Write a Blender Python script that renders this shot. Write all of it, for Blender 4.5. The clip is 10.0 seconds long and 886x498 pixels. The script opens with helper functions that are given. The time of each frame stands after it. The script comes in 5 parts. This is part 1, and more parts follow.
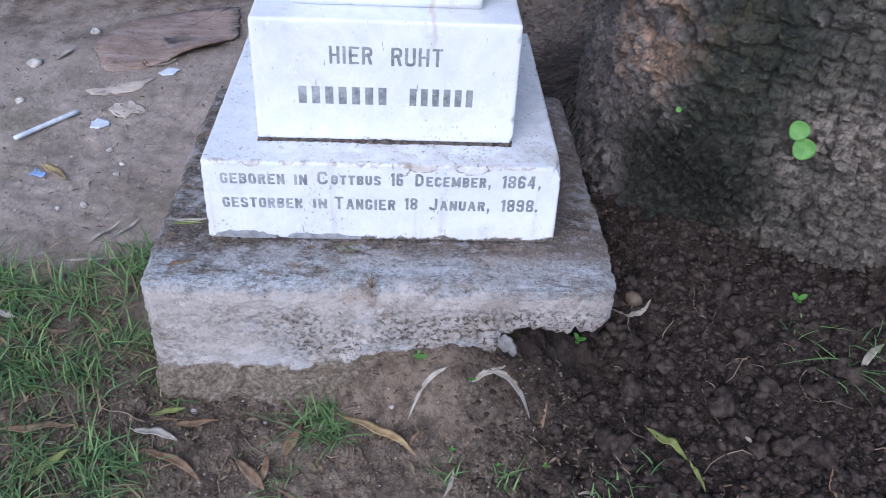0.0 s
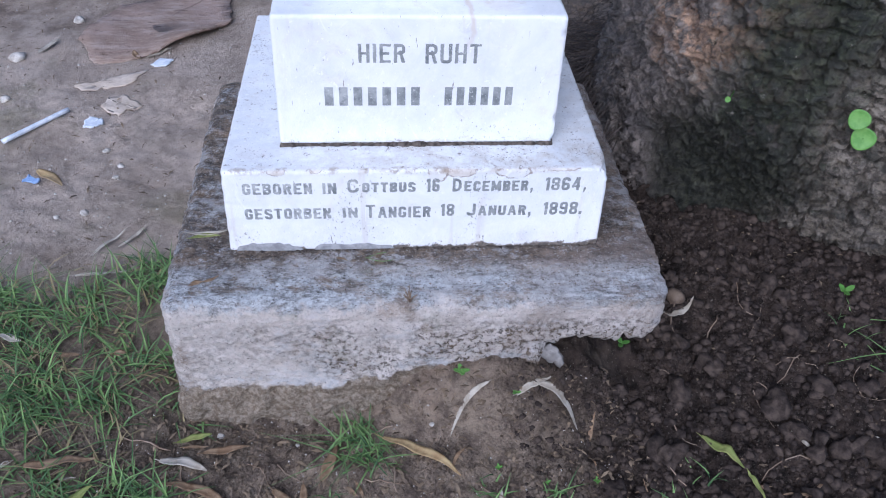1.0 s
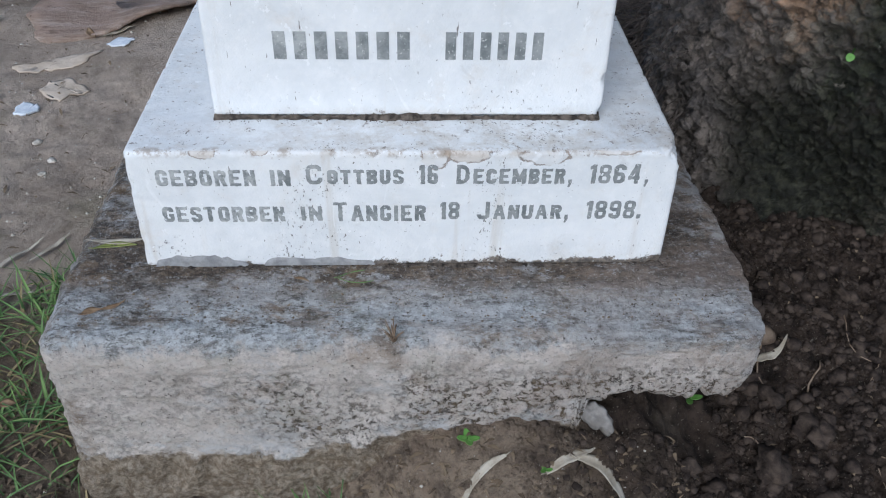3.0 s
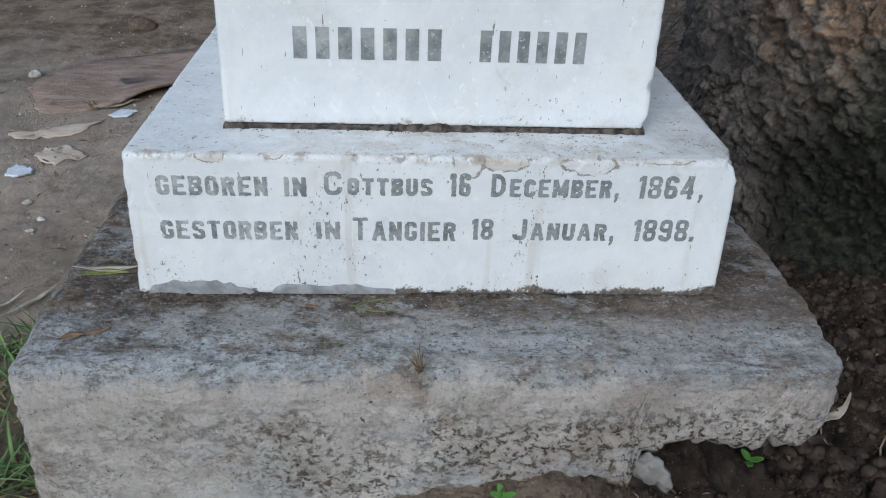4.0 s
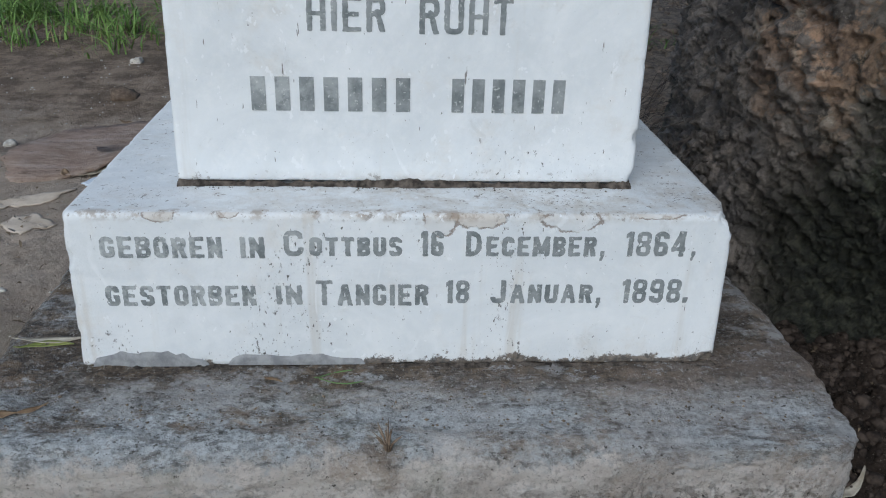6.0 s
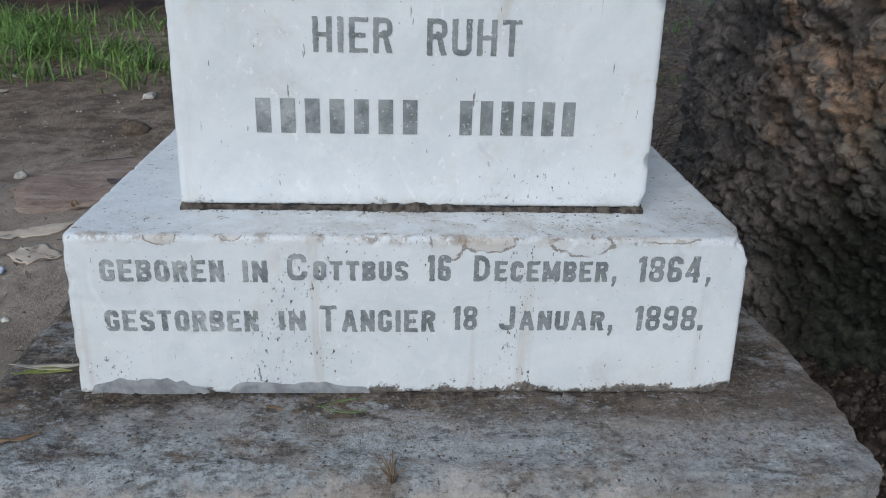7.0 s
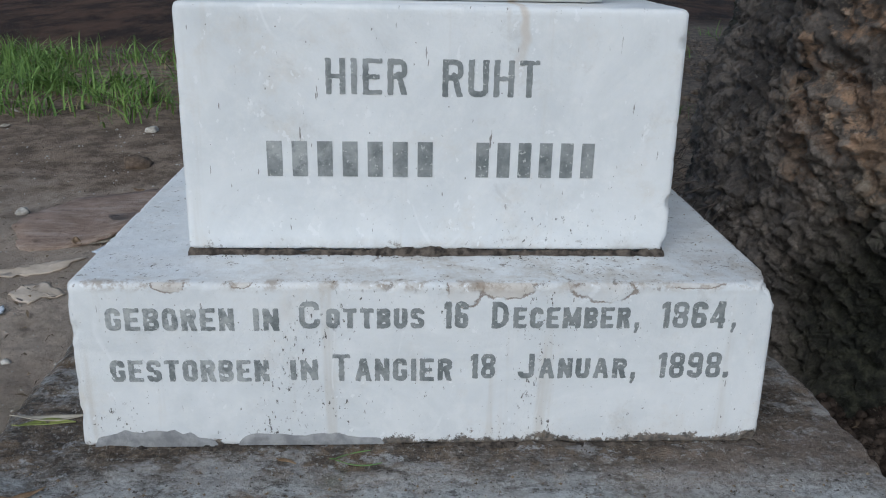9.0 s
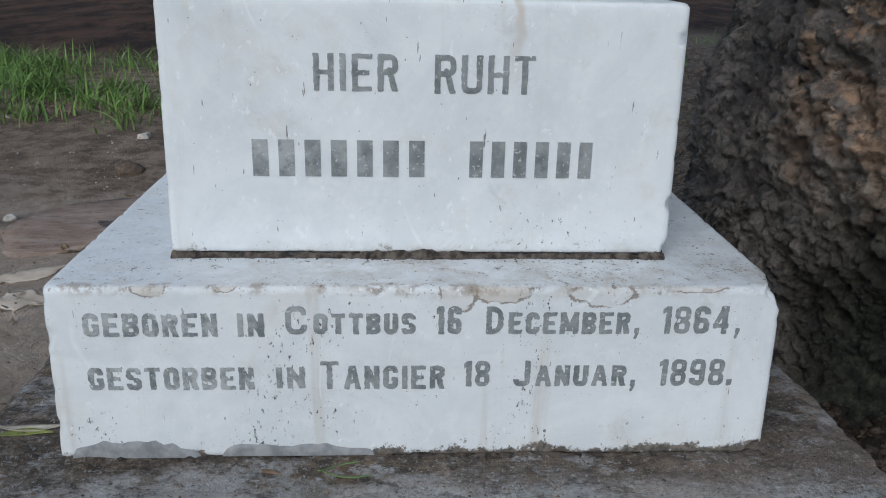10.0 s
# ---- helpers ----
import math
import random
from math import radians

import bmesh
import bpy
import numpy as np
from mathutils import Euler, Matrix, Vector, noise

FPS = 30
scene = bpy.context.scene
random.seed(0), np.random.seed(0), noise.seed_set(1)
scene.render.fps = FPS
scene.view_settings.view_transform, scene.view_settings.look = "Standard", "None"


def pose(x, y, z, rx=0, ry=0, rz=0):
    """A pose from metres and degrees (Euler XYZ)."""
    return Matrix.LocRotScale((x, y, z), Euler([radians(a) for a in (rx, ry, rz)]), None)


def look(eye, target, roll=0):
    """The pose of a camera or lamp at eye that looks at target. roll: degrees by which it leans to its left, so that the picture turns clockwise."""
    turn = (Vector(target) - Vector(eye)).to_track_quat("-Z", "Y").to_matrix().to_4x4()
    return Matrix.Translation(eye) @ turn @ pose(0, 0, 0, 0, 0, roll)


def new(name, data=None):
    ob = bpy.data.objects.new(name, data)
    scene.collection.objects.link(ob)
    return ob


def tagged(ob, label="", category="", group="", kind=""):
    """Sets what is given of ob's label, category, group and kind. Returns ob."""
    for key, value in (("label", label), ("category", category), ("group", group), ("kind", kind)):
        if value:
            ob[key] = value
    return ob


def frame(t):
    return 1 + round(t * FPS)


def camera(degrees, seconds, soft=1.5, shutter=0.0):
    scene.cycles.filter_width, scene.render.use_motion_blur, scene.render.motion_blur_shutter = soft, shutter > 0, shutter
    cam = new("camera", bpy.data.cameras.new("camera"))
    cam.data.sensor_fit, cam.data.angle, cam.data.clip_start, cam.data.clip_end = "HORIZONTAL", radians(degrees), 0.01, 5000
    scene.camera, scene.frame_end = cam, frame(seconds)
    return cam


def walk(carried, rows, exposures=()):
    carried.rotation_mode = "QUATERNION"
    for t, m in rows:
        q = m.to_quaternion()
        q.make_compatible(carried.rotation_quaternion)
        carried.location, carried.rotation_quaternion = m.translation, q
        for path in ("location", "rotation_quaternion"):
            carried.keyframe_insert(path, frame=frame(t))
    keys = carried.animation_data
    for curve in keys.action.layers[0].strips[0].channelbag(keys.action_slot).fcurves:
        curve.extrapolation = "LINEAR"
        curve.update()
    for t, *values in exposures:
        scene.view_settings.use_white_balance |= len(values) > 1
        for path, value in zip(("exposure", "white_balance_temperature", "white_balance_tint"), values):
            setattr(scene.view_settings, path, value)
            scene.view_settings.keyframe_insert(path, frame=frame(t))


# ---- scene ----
import collections
import functools

cam = camera(56.0, 10.0, soft=1.1)
METRES, TURN = 0.86, -3.3
START = pose(0.0371, -1.089, 1.032, 0, 0, TURN)
ROWS = [
    (0.0, 0.0, 0.0, 0.0, 1.93, -38.03, -2.47),
    (0.5, -0.0625, 0.0504, 0.0057, 1.04, -39.05, -2.16),
    (1.0, -0.112, 0.1215, -0.0091, -0.51, -40.2, -1.99),
    (1.5, -0.0901, 0.2344, -0.0373, -0.21, -41.29, -2.32),
    (2.0, -0.0642, 0.3326, -0.0739, 1.53, -41.67, -1.32),
    (2.2, -0.0542, 0.3391, -0.114, 2.24, -41.05, -0.27),
    (3.3, -0.0819, 0.4641, -0.3483, 0.73, -35.7, -1.58),
    (3.5, -0.0947, 0.4635, -0.3859, 0.58, -32.57, -1.6),
    (4.0, -0.1086, 0.4617, -0.4584, 0.89, -29.52, -1.95),
    (4.5, -0.1029, 0.4654, -0.4862, 0.85, -27.59, -2.57),
    (5.0, -0.1002, 0.4747, -0.4937, 1.56, -26.13, -2.36),
    (5.5, -0.0816, 0.4984, -0.5011, 0.72, -24.07, -2.01),
    (5.7, -0.0826, 0.5093, -0.4971, 0.21, -24.71, -1.57),
    (6.8, -0.087, 0.536, -0.5189, 0.84, -22.62, -1.44),
    (7.0, -0.0799, 0.5356, -0.5208, 1.08, -21.93, -1.34),
    (7.5, -0.0807, 0.5424, -0.522, 0.63, -21.57, -1.26),
    (8.0, -0.0875, 0.5495, -0.5243, 0.46, -21.31, -1.24),
    (8.5, -0.093, 0.561, -0.5213, 0.78, -20.88, -0.96),
    (9.0, -0.097, 0.5636, -0.5144, 0.91, -20.0, -1.08),
    (9.5, -0.0948, 0.5772, -0.5205, 0.8, -19.56, -1.17),
    (10.0, -0.0932, 0.5894, -0.53, 0.69, -19.36, -1.15),
]
EXPOSURES = [(0.0, 0.75, 5740, 22), (1.0, 0.74, 5740, 22), (2.2, 0.6, 5880, 23), (3.3, 0.37, 6300, 10), (5.5, 0.17, 6320, 9), (7.5, 0.08, 6370, 10), (10.0, 0.03, 6390, 10)]
walk(cam, [(t, START @ pose(METRES * x, METRES * y, METRES * z, 90 + pitch, roll, yaw)) for t, x, y, z, yaw, pitch, roll in ROWS], EXPOSURES)

# ---- light: an overcast sky, open behind the visitor ----
SUN_HEIGHT, SUN_ROUND = 38.0, 200.0
world = bpy.data.worlds.new("sky")
scene.world = world
world.use_nodes = True
wn = world.node_tree
sky = wn.nodes.new("ShaderNodeTexSky")
sky.sky_type, sky.sun_disc = "NISHITA", False
sky.sun_elevation, sky.sun_rotation = radians(SUN_HEIGHT), radians(SUN_ROUND)
wn.links.new(sky.outputs[0], wn.nodes["Background"].inputs[0])
wn.nodes["Background"].inputs[1].default_value = 0.095
sun = new("sun", bpy.data.lights.new("sun", "SUN"))
sun.data.energy, sun.data.angle, sun.data.color = 1.62, radians(50), (0.93, 0.985, 1.0)
toward = Vector((math.sin(radians(SUN_ROUND)) * math.cos(radians(SUN_HEIGHT)), math.cos(radians(SUN_ROUND)) * math.cos(radians(SUN_HEIGHT)), math.sin(radians(SUN_HEIGHT))))
sun.matrix_world = look(toward * 20, (0, 0, 0))


# ---- number noise ----
def hashed(ix, iy, iz, k):
    n = (ix.astype(np.int64) * 374761393 + iy.astype(np.int64) * 668265263 + iz.astype(np.int64) * 2147483647 + k * 974711) & 0xFFFFFFFF
    n = ((n ^ (n >> 13)) * 1274126177) & 0xFFFFFFFF
    n = ((n ^ (n >> 16)) * 2246822519) & 0xFFFFFFFF
    return ((n ^ (n >> 15)) & 0xFFFFFF) / float(0xFFFFFF)


def vnoise(p, scale, k=0):
    """Smooth noise from -1 to 1 at the points p (n, 3)."""
    q = np.asarray(p) * scale
    i = np.floor(q).astype(np.int64)
    f = q - i
    f = f * f * f * (f * (f * 6 - 15) + 10)
    out = 0
    for a in (0, 1):
        for b in (0, 1):
            for c in (0, 1):
                w = (f[:, 0] if a else 1 - f[:, 0]) * (f[:, 1] if b else 1 - f[:, 1]) * (f[:, 2] if c else 1 - f[:, 2])
                out = out + w * hashed(i[:, 0] + a, i[:, 1] + b, i[:, 2] + c, k)
    return out * 2 - 1


def fbm(p, scale, octaves=4, k=0):
    total, amp = 0, 1.0
    for o in range(octaves):
        total = total + amp * vnoise(p, scale * 2 ** o, k + o * 7)
        amp *= 0.5
    return total / 1.8


def cells(u, v, k=0):
    """Cell noise in the plane: nearest and second distance, and a number of the cell's own."""
    iu, iv = np.floor(u).astype(np.int64), np.floor(v).astype(np.int64)
    f1, f2, own = np.full(u.shape, 9.0), np.full(u.shape, 9.0), np.zeros(u.shape)
    zero = np.zeros_like(iu)
    for a in (-1, 0, 1):
        for b in (-1, 0, 1):
            cu, cv = iu + a, iv + b
            pu = cu + 0.1 + 0.8 * hashed(cu, cv, zero, k)
            pv = cv + 0.1 + 0.8 * hashed(cu, cv, zero, k + 1)
            d = np.hypot(u - pu, v - pv)
            near = d < f1
            f2 = np.where(near, f1, np.minimum(f2, d))
            own = np.where(near, hashed(cu, cv, zero, k + 2), own)
            f1 = np.where(near, d, f1)
    return f1, f2, own


def step01(x, a, b):
    t = np.clip((x - a) / (b - a), 0, 1)
    return t * t * (3 - 2 * t)


# ---- materials ----
class Mat:
    """A small builder of node materials in object space (metres)."""

    def __init__(self, name, rough=0.8, spec=0.3):
        self.m = bpy.data.materials.new(name)
        self.m.use_nodes = True
        self.t = self.m.node_tree
        self.b = self.t.nodes["Principled BSDF"]
        self.b.inputs["Roughness"].default_value = rough
        self.b.inputs["Specular IOR Level"].default_value = spec
        self.where = self.t.nodes.new("ShaderNodeNewGeometry").outputs["Position"]

    def put(self, value, socket):
        if isinstance(value, bpy.types.NodeSocket):
            self.t.links.new(value, socket)
        else:
            socket.default_value = value

    def noise(self, scale, detail=4.0, rough=0.6, stretch=None, distort=0.0):
        n = self.t.nodes.new("ShaderNodeTexNoise")
        n.inputs["Scale"].default_value, n.inputs["Detail"].default_value = scale, detail
        n.inputs["Roughness"].default_value, n.inputs["Distortion"].default_value = rough, distort
        self.put(self.scaled(stretch), n.inputs["Vector"])
        return n.outputs[0]

    def scaled(self, stretch):
        if not stretch:
            return self.where
        mp = self.t.nodes.new("ShaderNodeMapping")
        mp.inputs["Scale"].default_value = stretch
        self.put(self.where, mp.inputs["Vector"])
        return mp.outputs[0]

    def voronoi(self, scale, feature="F1", stretch=None, out=0):
        n = self.t.nodes.new("ShaderNodeTexVoronoi")
        n.feature = feature
        n.inputs["Scale"].default_value = scale
        self.put(self.scaled(stretch), n.inputs["Vector"])
        return n.outputs[out]

    def cracks(self, scale, warp, amount, stretch=(1, 1, 1)):
        """Distance to the borders of irregular cells whose outlines wander."""
        n = self.t.nodes.new("ShaderNodeTexNoise")
        n.inputs["Scale"].default_value, n.inputs["Detail"].default_value = warp, 4.0
        self.put(self.where, n.inputs["Vector"])
        mul = self.t.nodes.new("ShaderNodeVectorMath")
        mul.operation = "MULTIPLY_ADD"
        self.put(n.outputs[1], mul.inputs[0])
        mul.inputs[1].default_value = (amount, amount, amount)
        self.put(self.scaled(stretch), mul.inputs[2])
        v = self.t.nodes.new("ShaderNodeTexVoronoi")
        v.feature = "DISTANCE_TO_EDGE"
        v.inputs["Scale"].default_value = scale
        self.put(mul.outputs[0], v.inputs["Vector"])
        return v.outputs[0]

    def axis(self, which):
        s = self.t.nodes.new("ShaderNodeSeparateXYZ")
        self.put(self.where, s.inputs[0])
        return s.outputs["XYZ".index(which)]

    def ramp(self, value, lo, hi, a=0.0, b=1.0):
        n = self.t.nodes.new("ShaderNodeMapRange")
        n.interpolation_type = "SMOOTHSTEP"
        for i, v in zip((0, 1, 2, 3, 4), (value, lo, hi, a, b)):
            self.put(v, n.inputs[i])
        return n.outputs[0]

    def math(self, op, a, b=0.0):
        n = self.t.nodes.new("ShaderNodeMath")
        n.operation = op
        self.put(a, n.inputs[0])
        self.put(b, n.inputs[1])
        return n.outputs[0]

    def mix(self, factor, a, b):
        n = self.t.nodes.new("ShaderNodeMix")
        n.data_type = "RGBA"
        self.put(factor, n.inputs[0])
        for v, s in ((a, n.inputs[6]), (b, n.inputs[7])):
            self.put((*v, 1.0) if isinstance(v, tuple) else v, s)
        return n.outputs[2]

    def random(self):
        return self.t.nodes.new("ShaderNodeObjectInfo").outputs["Random"]

    def island(self):
        return self.t.nodes.new("ShaderNodeNewGeometry").outputs["Random Per Island"]

    def done(self, colour, bump=None, strength=0.3, distance=0.002, rough=None):
        self.put((*colour, 1.0) if isinstance(colour, tuple) else colour, self.b.inputs["Base Color"])
        if rough is not None:
            self.put(rough, self.b.inputs["Roughness"])
        if bump is not None:
            n = self.t.nodes.new("ShaderNodeBump")
            n.inputs["Strength"].default_value, n.inputs["Distance"].default_value = strength, distance
            self.put(bump, n.inputs["Height"])
            self.put(n.outputs[0], self.b.inputs["Normal"])
        return self.m


def marble():
    m = Mat("worn white marble", 0.5, 0.35)
    z = m.axis("Z")
    cloud = m.noise(8, 6, 0.65, distort=0.8)
    c = m.mix(m.ramp(cloud, 0.36, 0.66), (0.775, 0.80, 0.815), (0.68, 0.71, 0.73))
    c = m.mix(m.ramp(m.noise(55, 5, 0.7), 0.45, 0.75, 0, 0.5), c, (0.84, 0.85, 0.855))
    warm = m.noise(13, 6, 0.7)
    c = m.mix(m.ramp(warm, 0.52, 0.72, 0, 0.25), c, (0.58, 0.49, 0.38))
    grime = m.noise(26, 6, 0.75, distort=0.5)
    c = m.mix(m.ramp(grime, 0.58, 0.74, 0, 0.25), c, (0.36, 0.35, 0.33))
    # brown wash on the ledges and along their rims
    ledge = m.math("MULTIPLY", m.ramp(z, 0.331, 0.341), m.ramp(z, 0.362, 0.348))
    wash = m.math("MULTIPLY", m.ramp(m.noise(42, 6, 0.75, distort=0.3), 0.35, 0.75), m.math("MULTIPLY", m.ramp(m.axis("Y"), 0.08, 0.05, 0.35, 1.0), m.ramp(m.axis("X"), -0.2, 0.0, 0.45, 1.0)))
    c = m.mix(m.math("MULTIPLY", m.math("MULTIPLY", ledge, wash), 0.75), c, (0.44, 0.39, 0.33))
    blot = m.ramp(m.noise(85, 5, 0.7), 0.61, 0.66)
    c = m.mix(m.math("MULTIPLY", m.math("MULTIPLY", blot, ledge), 0.75), c, (0.15, 0.12, 0.095))
    # rain streaks
    streak = m.noise(34, 4, 0.6, (1.0, 1.0, 0.07))
    c = m.mix(m.ramp(streak, 0.58, 0.74, 0, 0.35), c, (0.50, 0.43, 0.34))
    # flaked skin under the upper rim of the step, with dark lifted borders
    x, face = m.axis("X"), m.ramp(m.axis("Y"), 0.004, 0.002)
    ragged = m.math("MULTIPLY", m.math("SUBTRACT", m.noise(60, 5, 0.7), 0.5), 1.5)
    line = None
    for fx, fz, rx, rz, tan in ((0.139, 0.337, 0.025, 0.010, 0.15), (0.029, 0.338, 0.014, 0.016, 0.3), (0.062, 0.340, 0.022, 0.011, 0.8), (-0.200, 0.341, 0.012, 0.007, 0.7), (-0.145, 0.342, 0.010, 0.005, 0.6), (0.215, 0.343, 0.022, 0.005, 0.5)):
        u, w = m.math("DIVIDE", m.math("SUBTRACT", x, fx), rx), m.math("DIVIDE", m.math("SUBTRACT", z, fz), rz)
        far = m.math("ADD", m.math("SQRT", m.math("ADD", m.math("MULTIPLY", u, u), m.math("MULTIPLY", w, w))), ragged)
        c = m.mix(m.math("MULTIPLY", m.math("MULTIPLY", m.ramp(far, 1.0, 0.92), face), tan * 0.55), c, (0.52, 0.42, 0.32))
        edge = m.math("MULTIPLY", m.math("MULTIPLY", m.ramp(m.math("ABSOLUTE", m.math("SUBTRACT", far, 1.0)), 0.10, 0.03), face), m.ramp(m.noise(45, 3), 0.40, 0.52))
        line = edge if line is None else m.math("MAXIMUM", line, edge)
    c = m.mix(m.math("MULTIPLY", line, 0.75), c, (0.20, 0.14, 0.10))
    # rust that ran down the block, and soil rubbed into the upper rim of the step
    run = m.math("MULTIPLY", m.ramp(m.math("ABSOLUTE", m.math("ADD", m.math("SUBTRACT", x, 0.071), m.math("MULTIPLY", m.math("SUBTRACT", m.noise(18, 3), 0.5), 0.03))), 0.006, 0.001), m.ramp(z, 0.47, 0.548))
    c = m.mix(m.math("MULTIPLY", run, 0.45), c, (0.50, 0.37, 0.25))
    rubbed = m.math("MULTIPLY", m.math("MULTIPLY", m.ramp(z, 0.333, 0.341), m.ramp(m.axis("Y"), 0.013, 0.004)), m.ramp(m.noise(38, 6, 0.75), 0.5, 0.6))
    c = m.mix(m.math("MULTIPLY", rubbed, 0.7), c, (0.30, 0.235, 0.18))
    # dark specks and scratches, thicker towards the foot
    low = m.math("ADD", m.math("MULTIPLY", m.ramp(z, 0.28, 0.2, 0, 1.0), m.ramp(x, -0.12, 0.04, 0.3, 1.0)), m.ramp(z, 0.40, 0.352, 0, 0.5))
    patch = m.ramp(m.noise(7, 4, 0.65), 0.42, 0.66)
    zone = m.math("ADD", m.math("MULTIPLY", patch, 0.35), m.math("MULTIPLY", low, m.ramp(patch, 0, 1, 0.35, 1.0)))
    speck = m.noise(300, 5, 0.7, (1.0, 1.0, 0.5))
    s = m.math("MULTIPLY", m.ramp(speck, m.ramp(zone, 0.0, 1.1, 0.69, 0.56), m.ramp(zone, 0.0, 1.1, 0.725, 0.60)), 1.0)
    c = m.mix(m.math("MULTIPLY", s, 0.92), c, (0.06, 0.052, 0.045))
    splash = m.ramp(m.math("ADD", z, m.math("MULTIPLY", m.math("SUBTRACT", m.noise(42, 7, 0.8), 0.5), 0.055)), m.ramp(x, -0.1, 0.02, 0.199, 0.2055), m.ramp(x, -0.1, 0.02, 0.196, 0.2025))
    c = m.mix(m.math("MULTIPLY", splash, 0.92), c, m.mix(m.ramp(m.noise(140, 5, 0.75), 0.4, 0.6), (0.20, 0.16, 0.125), (0.05, 0.042, 0.036)))
    dot = m.math("LESS_THAN", m.voronoi(64), 0.035)
    c = m.mix(m.math("MULTIPLY", dot, 0.8), c, (0.13, 0.11, 0.09))
    fly = m.math("MULTIPLY", m.math("LESS_THAN", m.voronoi(190), 0.085), m.math("MULTIPLY", m.ramp(m.noise(9, 5, 0.7), 0.45, 0.6), m.ramp(low, 0.0, 0.8, 0.35, 1.0)))
    c = m.mix(m.math("MULTIPLY", fly, 0.8), c, (0.10, 0.08, 0.065))
    hair = m.ramp(m.math("ABSOLUTE", m.math("SUBTRACT", m.noise(7, 1.5, 0.5, (1, 1, 0.4)), 0.5)), 0.0035, 0.001)
    hair = m.math("MULTIPLY", hair, m.ramp(m.noise(16, 3), 0.48, 0.6))
    c = m.mix(m.math("MULTIPLY", hair, 0.45), c, (0.86, 0.88, 0.90))
    scratch = m.ramp(m.noise(130, 3, 0.6, (1.6, 1, 0.25)), 0.70, 0.73)
    c = m.mix(m.math("MULTIPLY", scratch, 0.8), c, (0.12, 0.10, 0.085))
    nick = m.ramp(m.noise(120, 3, 0.6, (1, 1, 0.7)), 0.665, 0.69)
    c = m.mix(m.math("MULTIPLY", nick, 0.7), c, (0.84, 0.86, 0.88))
    h = m.math("ADD", m.noise(160, 5, 0.7), m.math("MULTIPLY", s, -1.2))
    h = m.math("ADD", h, m.math("MULTIPLY", line, -1.5))
    return m.done(c, h, 0.45, 0.002, m.ramp(cloud, 0.3, 0.7, 0.42, 0.65))


def concrete():
    m = Mat("weathered render", 0.92, 0.2)
    x, y, z = m.axis("X"), m.axis("Y"), m.axis("Z")
    c = m.mix(m.ramp(m.noise(9, 6, 0.7), 0.36, 0.64), (0.74, 0.675, 0.625), (0.58, 0.52, 0.47))
    c = m.mix(m.ramp(m.noise(70, 6, 0.75), 0.42, 0.66, 0, 0.6), c, (0.70, 0.67, 0.62))
    c = m.mix(m.ramp(m.noise(18, 5, 0.7, (0.7, 1, 1.6)), 0.55, 0.7, 0, 0.55), c, (0.26, 0.21, 0.185))
    # the upper side: dark soil film, streaked, under a bluish lichen crust
    top = m.ramp(m.math("ADD", z, m.math("MULTIPLY", m.noise(26, 7, 0.8), 0.085)), 0.212, 0.230)
    film = m.mix(m.ramp(m.noise(45, 6, 0.75, (0.6, 1.2, 1)), 0.38, 0.64), (0.34, 0.295, 0.255), (0.10, 0.088, 0.077))
    c = m.mix(m.math("MULTIPLY", top, m.ramp(m.noise(14, 6, 0.7, (0.5, 1.2, 1)), 0.36, 0.56, 0.45, 1.0)), c, film)
    blue = m.ramp(m.noise(17, 7, 0.78, (0.55, 1.1, 1.0), 0.3), 0.40, 0.50)
    rim = m.ramp(m.math("ADD", y, m.math("MULTIPLY", m.noise(20, 4), 0.05)), 0.0, -0.05, 0.22, 1.0)
    rim = m.math("MAXIMUM", rim, m.ramp(m.math("ADD", x, m.math("MULTIPLY", m.noise(18, 4), 0.05)), -0.25, -0.30, 0.0, 0.9))
    crust = m.mix(m.ramp(m.noise(120, 5, 0.75), 0.4, 0.65), (0.60, 0.63, 0.645), (0.35, 0.37, 0.38))
    c = m.mix(m.math("MULTIPLY", m.math("MULTIPLY", blue, top), rim), c, crust)
    fleck = m.ramp(m.noise(95, 4, 0.7, (0.8, 1, 1)), 0.60, 0.64)
    c = m.mix(m.math("MULTIPLY", m.math("MULTIPLY", fleck, top), 0.6), c, (0.46, 0.46, 0.45))
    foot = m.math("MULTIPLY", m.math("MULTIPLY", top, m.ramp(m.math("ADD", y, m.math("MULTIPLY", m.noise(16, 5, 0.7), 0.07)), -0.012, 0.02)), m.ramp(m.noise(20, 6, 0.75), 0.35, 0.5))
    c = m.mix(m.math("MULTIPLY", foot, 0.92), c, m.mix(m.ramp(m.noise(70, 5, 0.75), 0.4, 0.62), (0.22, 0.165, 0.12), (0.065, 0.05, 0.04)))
    streak = m.math("MULTIPLY", m.ramp(m.noise(80, 7, 0.8, (0.4, 1.4, 1.0), 0.2), 0.515, 0.55), m.ramp(m.noise(12, 5, 0.7), 0.36, 0.56))
    c = m.mix(m.math("MULTIPLY", m.math("MULTIPLY", streak, top), 0.6), c, m.mix(m.ramp(m.noise(200, 3), 0.4, 0.6), (0.10, 0.082, 0.066), (0.04, 0.034, 0.03)))
    flake = m.ramp(m.noise(70, 6, 0.8, (0.6, 1.2, 1.0)), 0.585, 0.61)
    c = m.mix(m.math("MULTIPLY", m.math("MULTIPLY", flake, top), 0.6), c, (0.56, 0.58, 0.60))
    rust = m.ramp(m.noise(11, 6, 0.75), 0.53, 0.64)
    c = m.mix(m.math("MULTIPLY", rust, 0.45), c, (0.25, 0.16, 0.09))
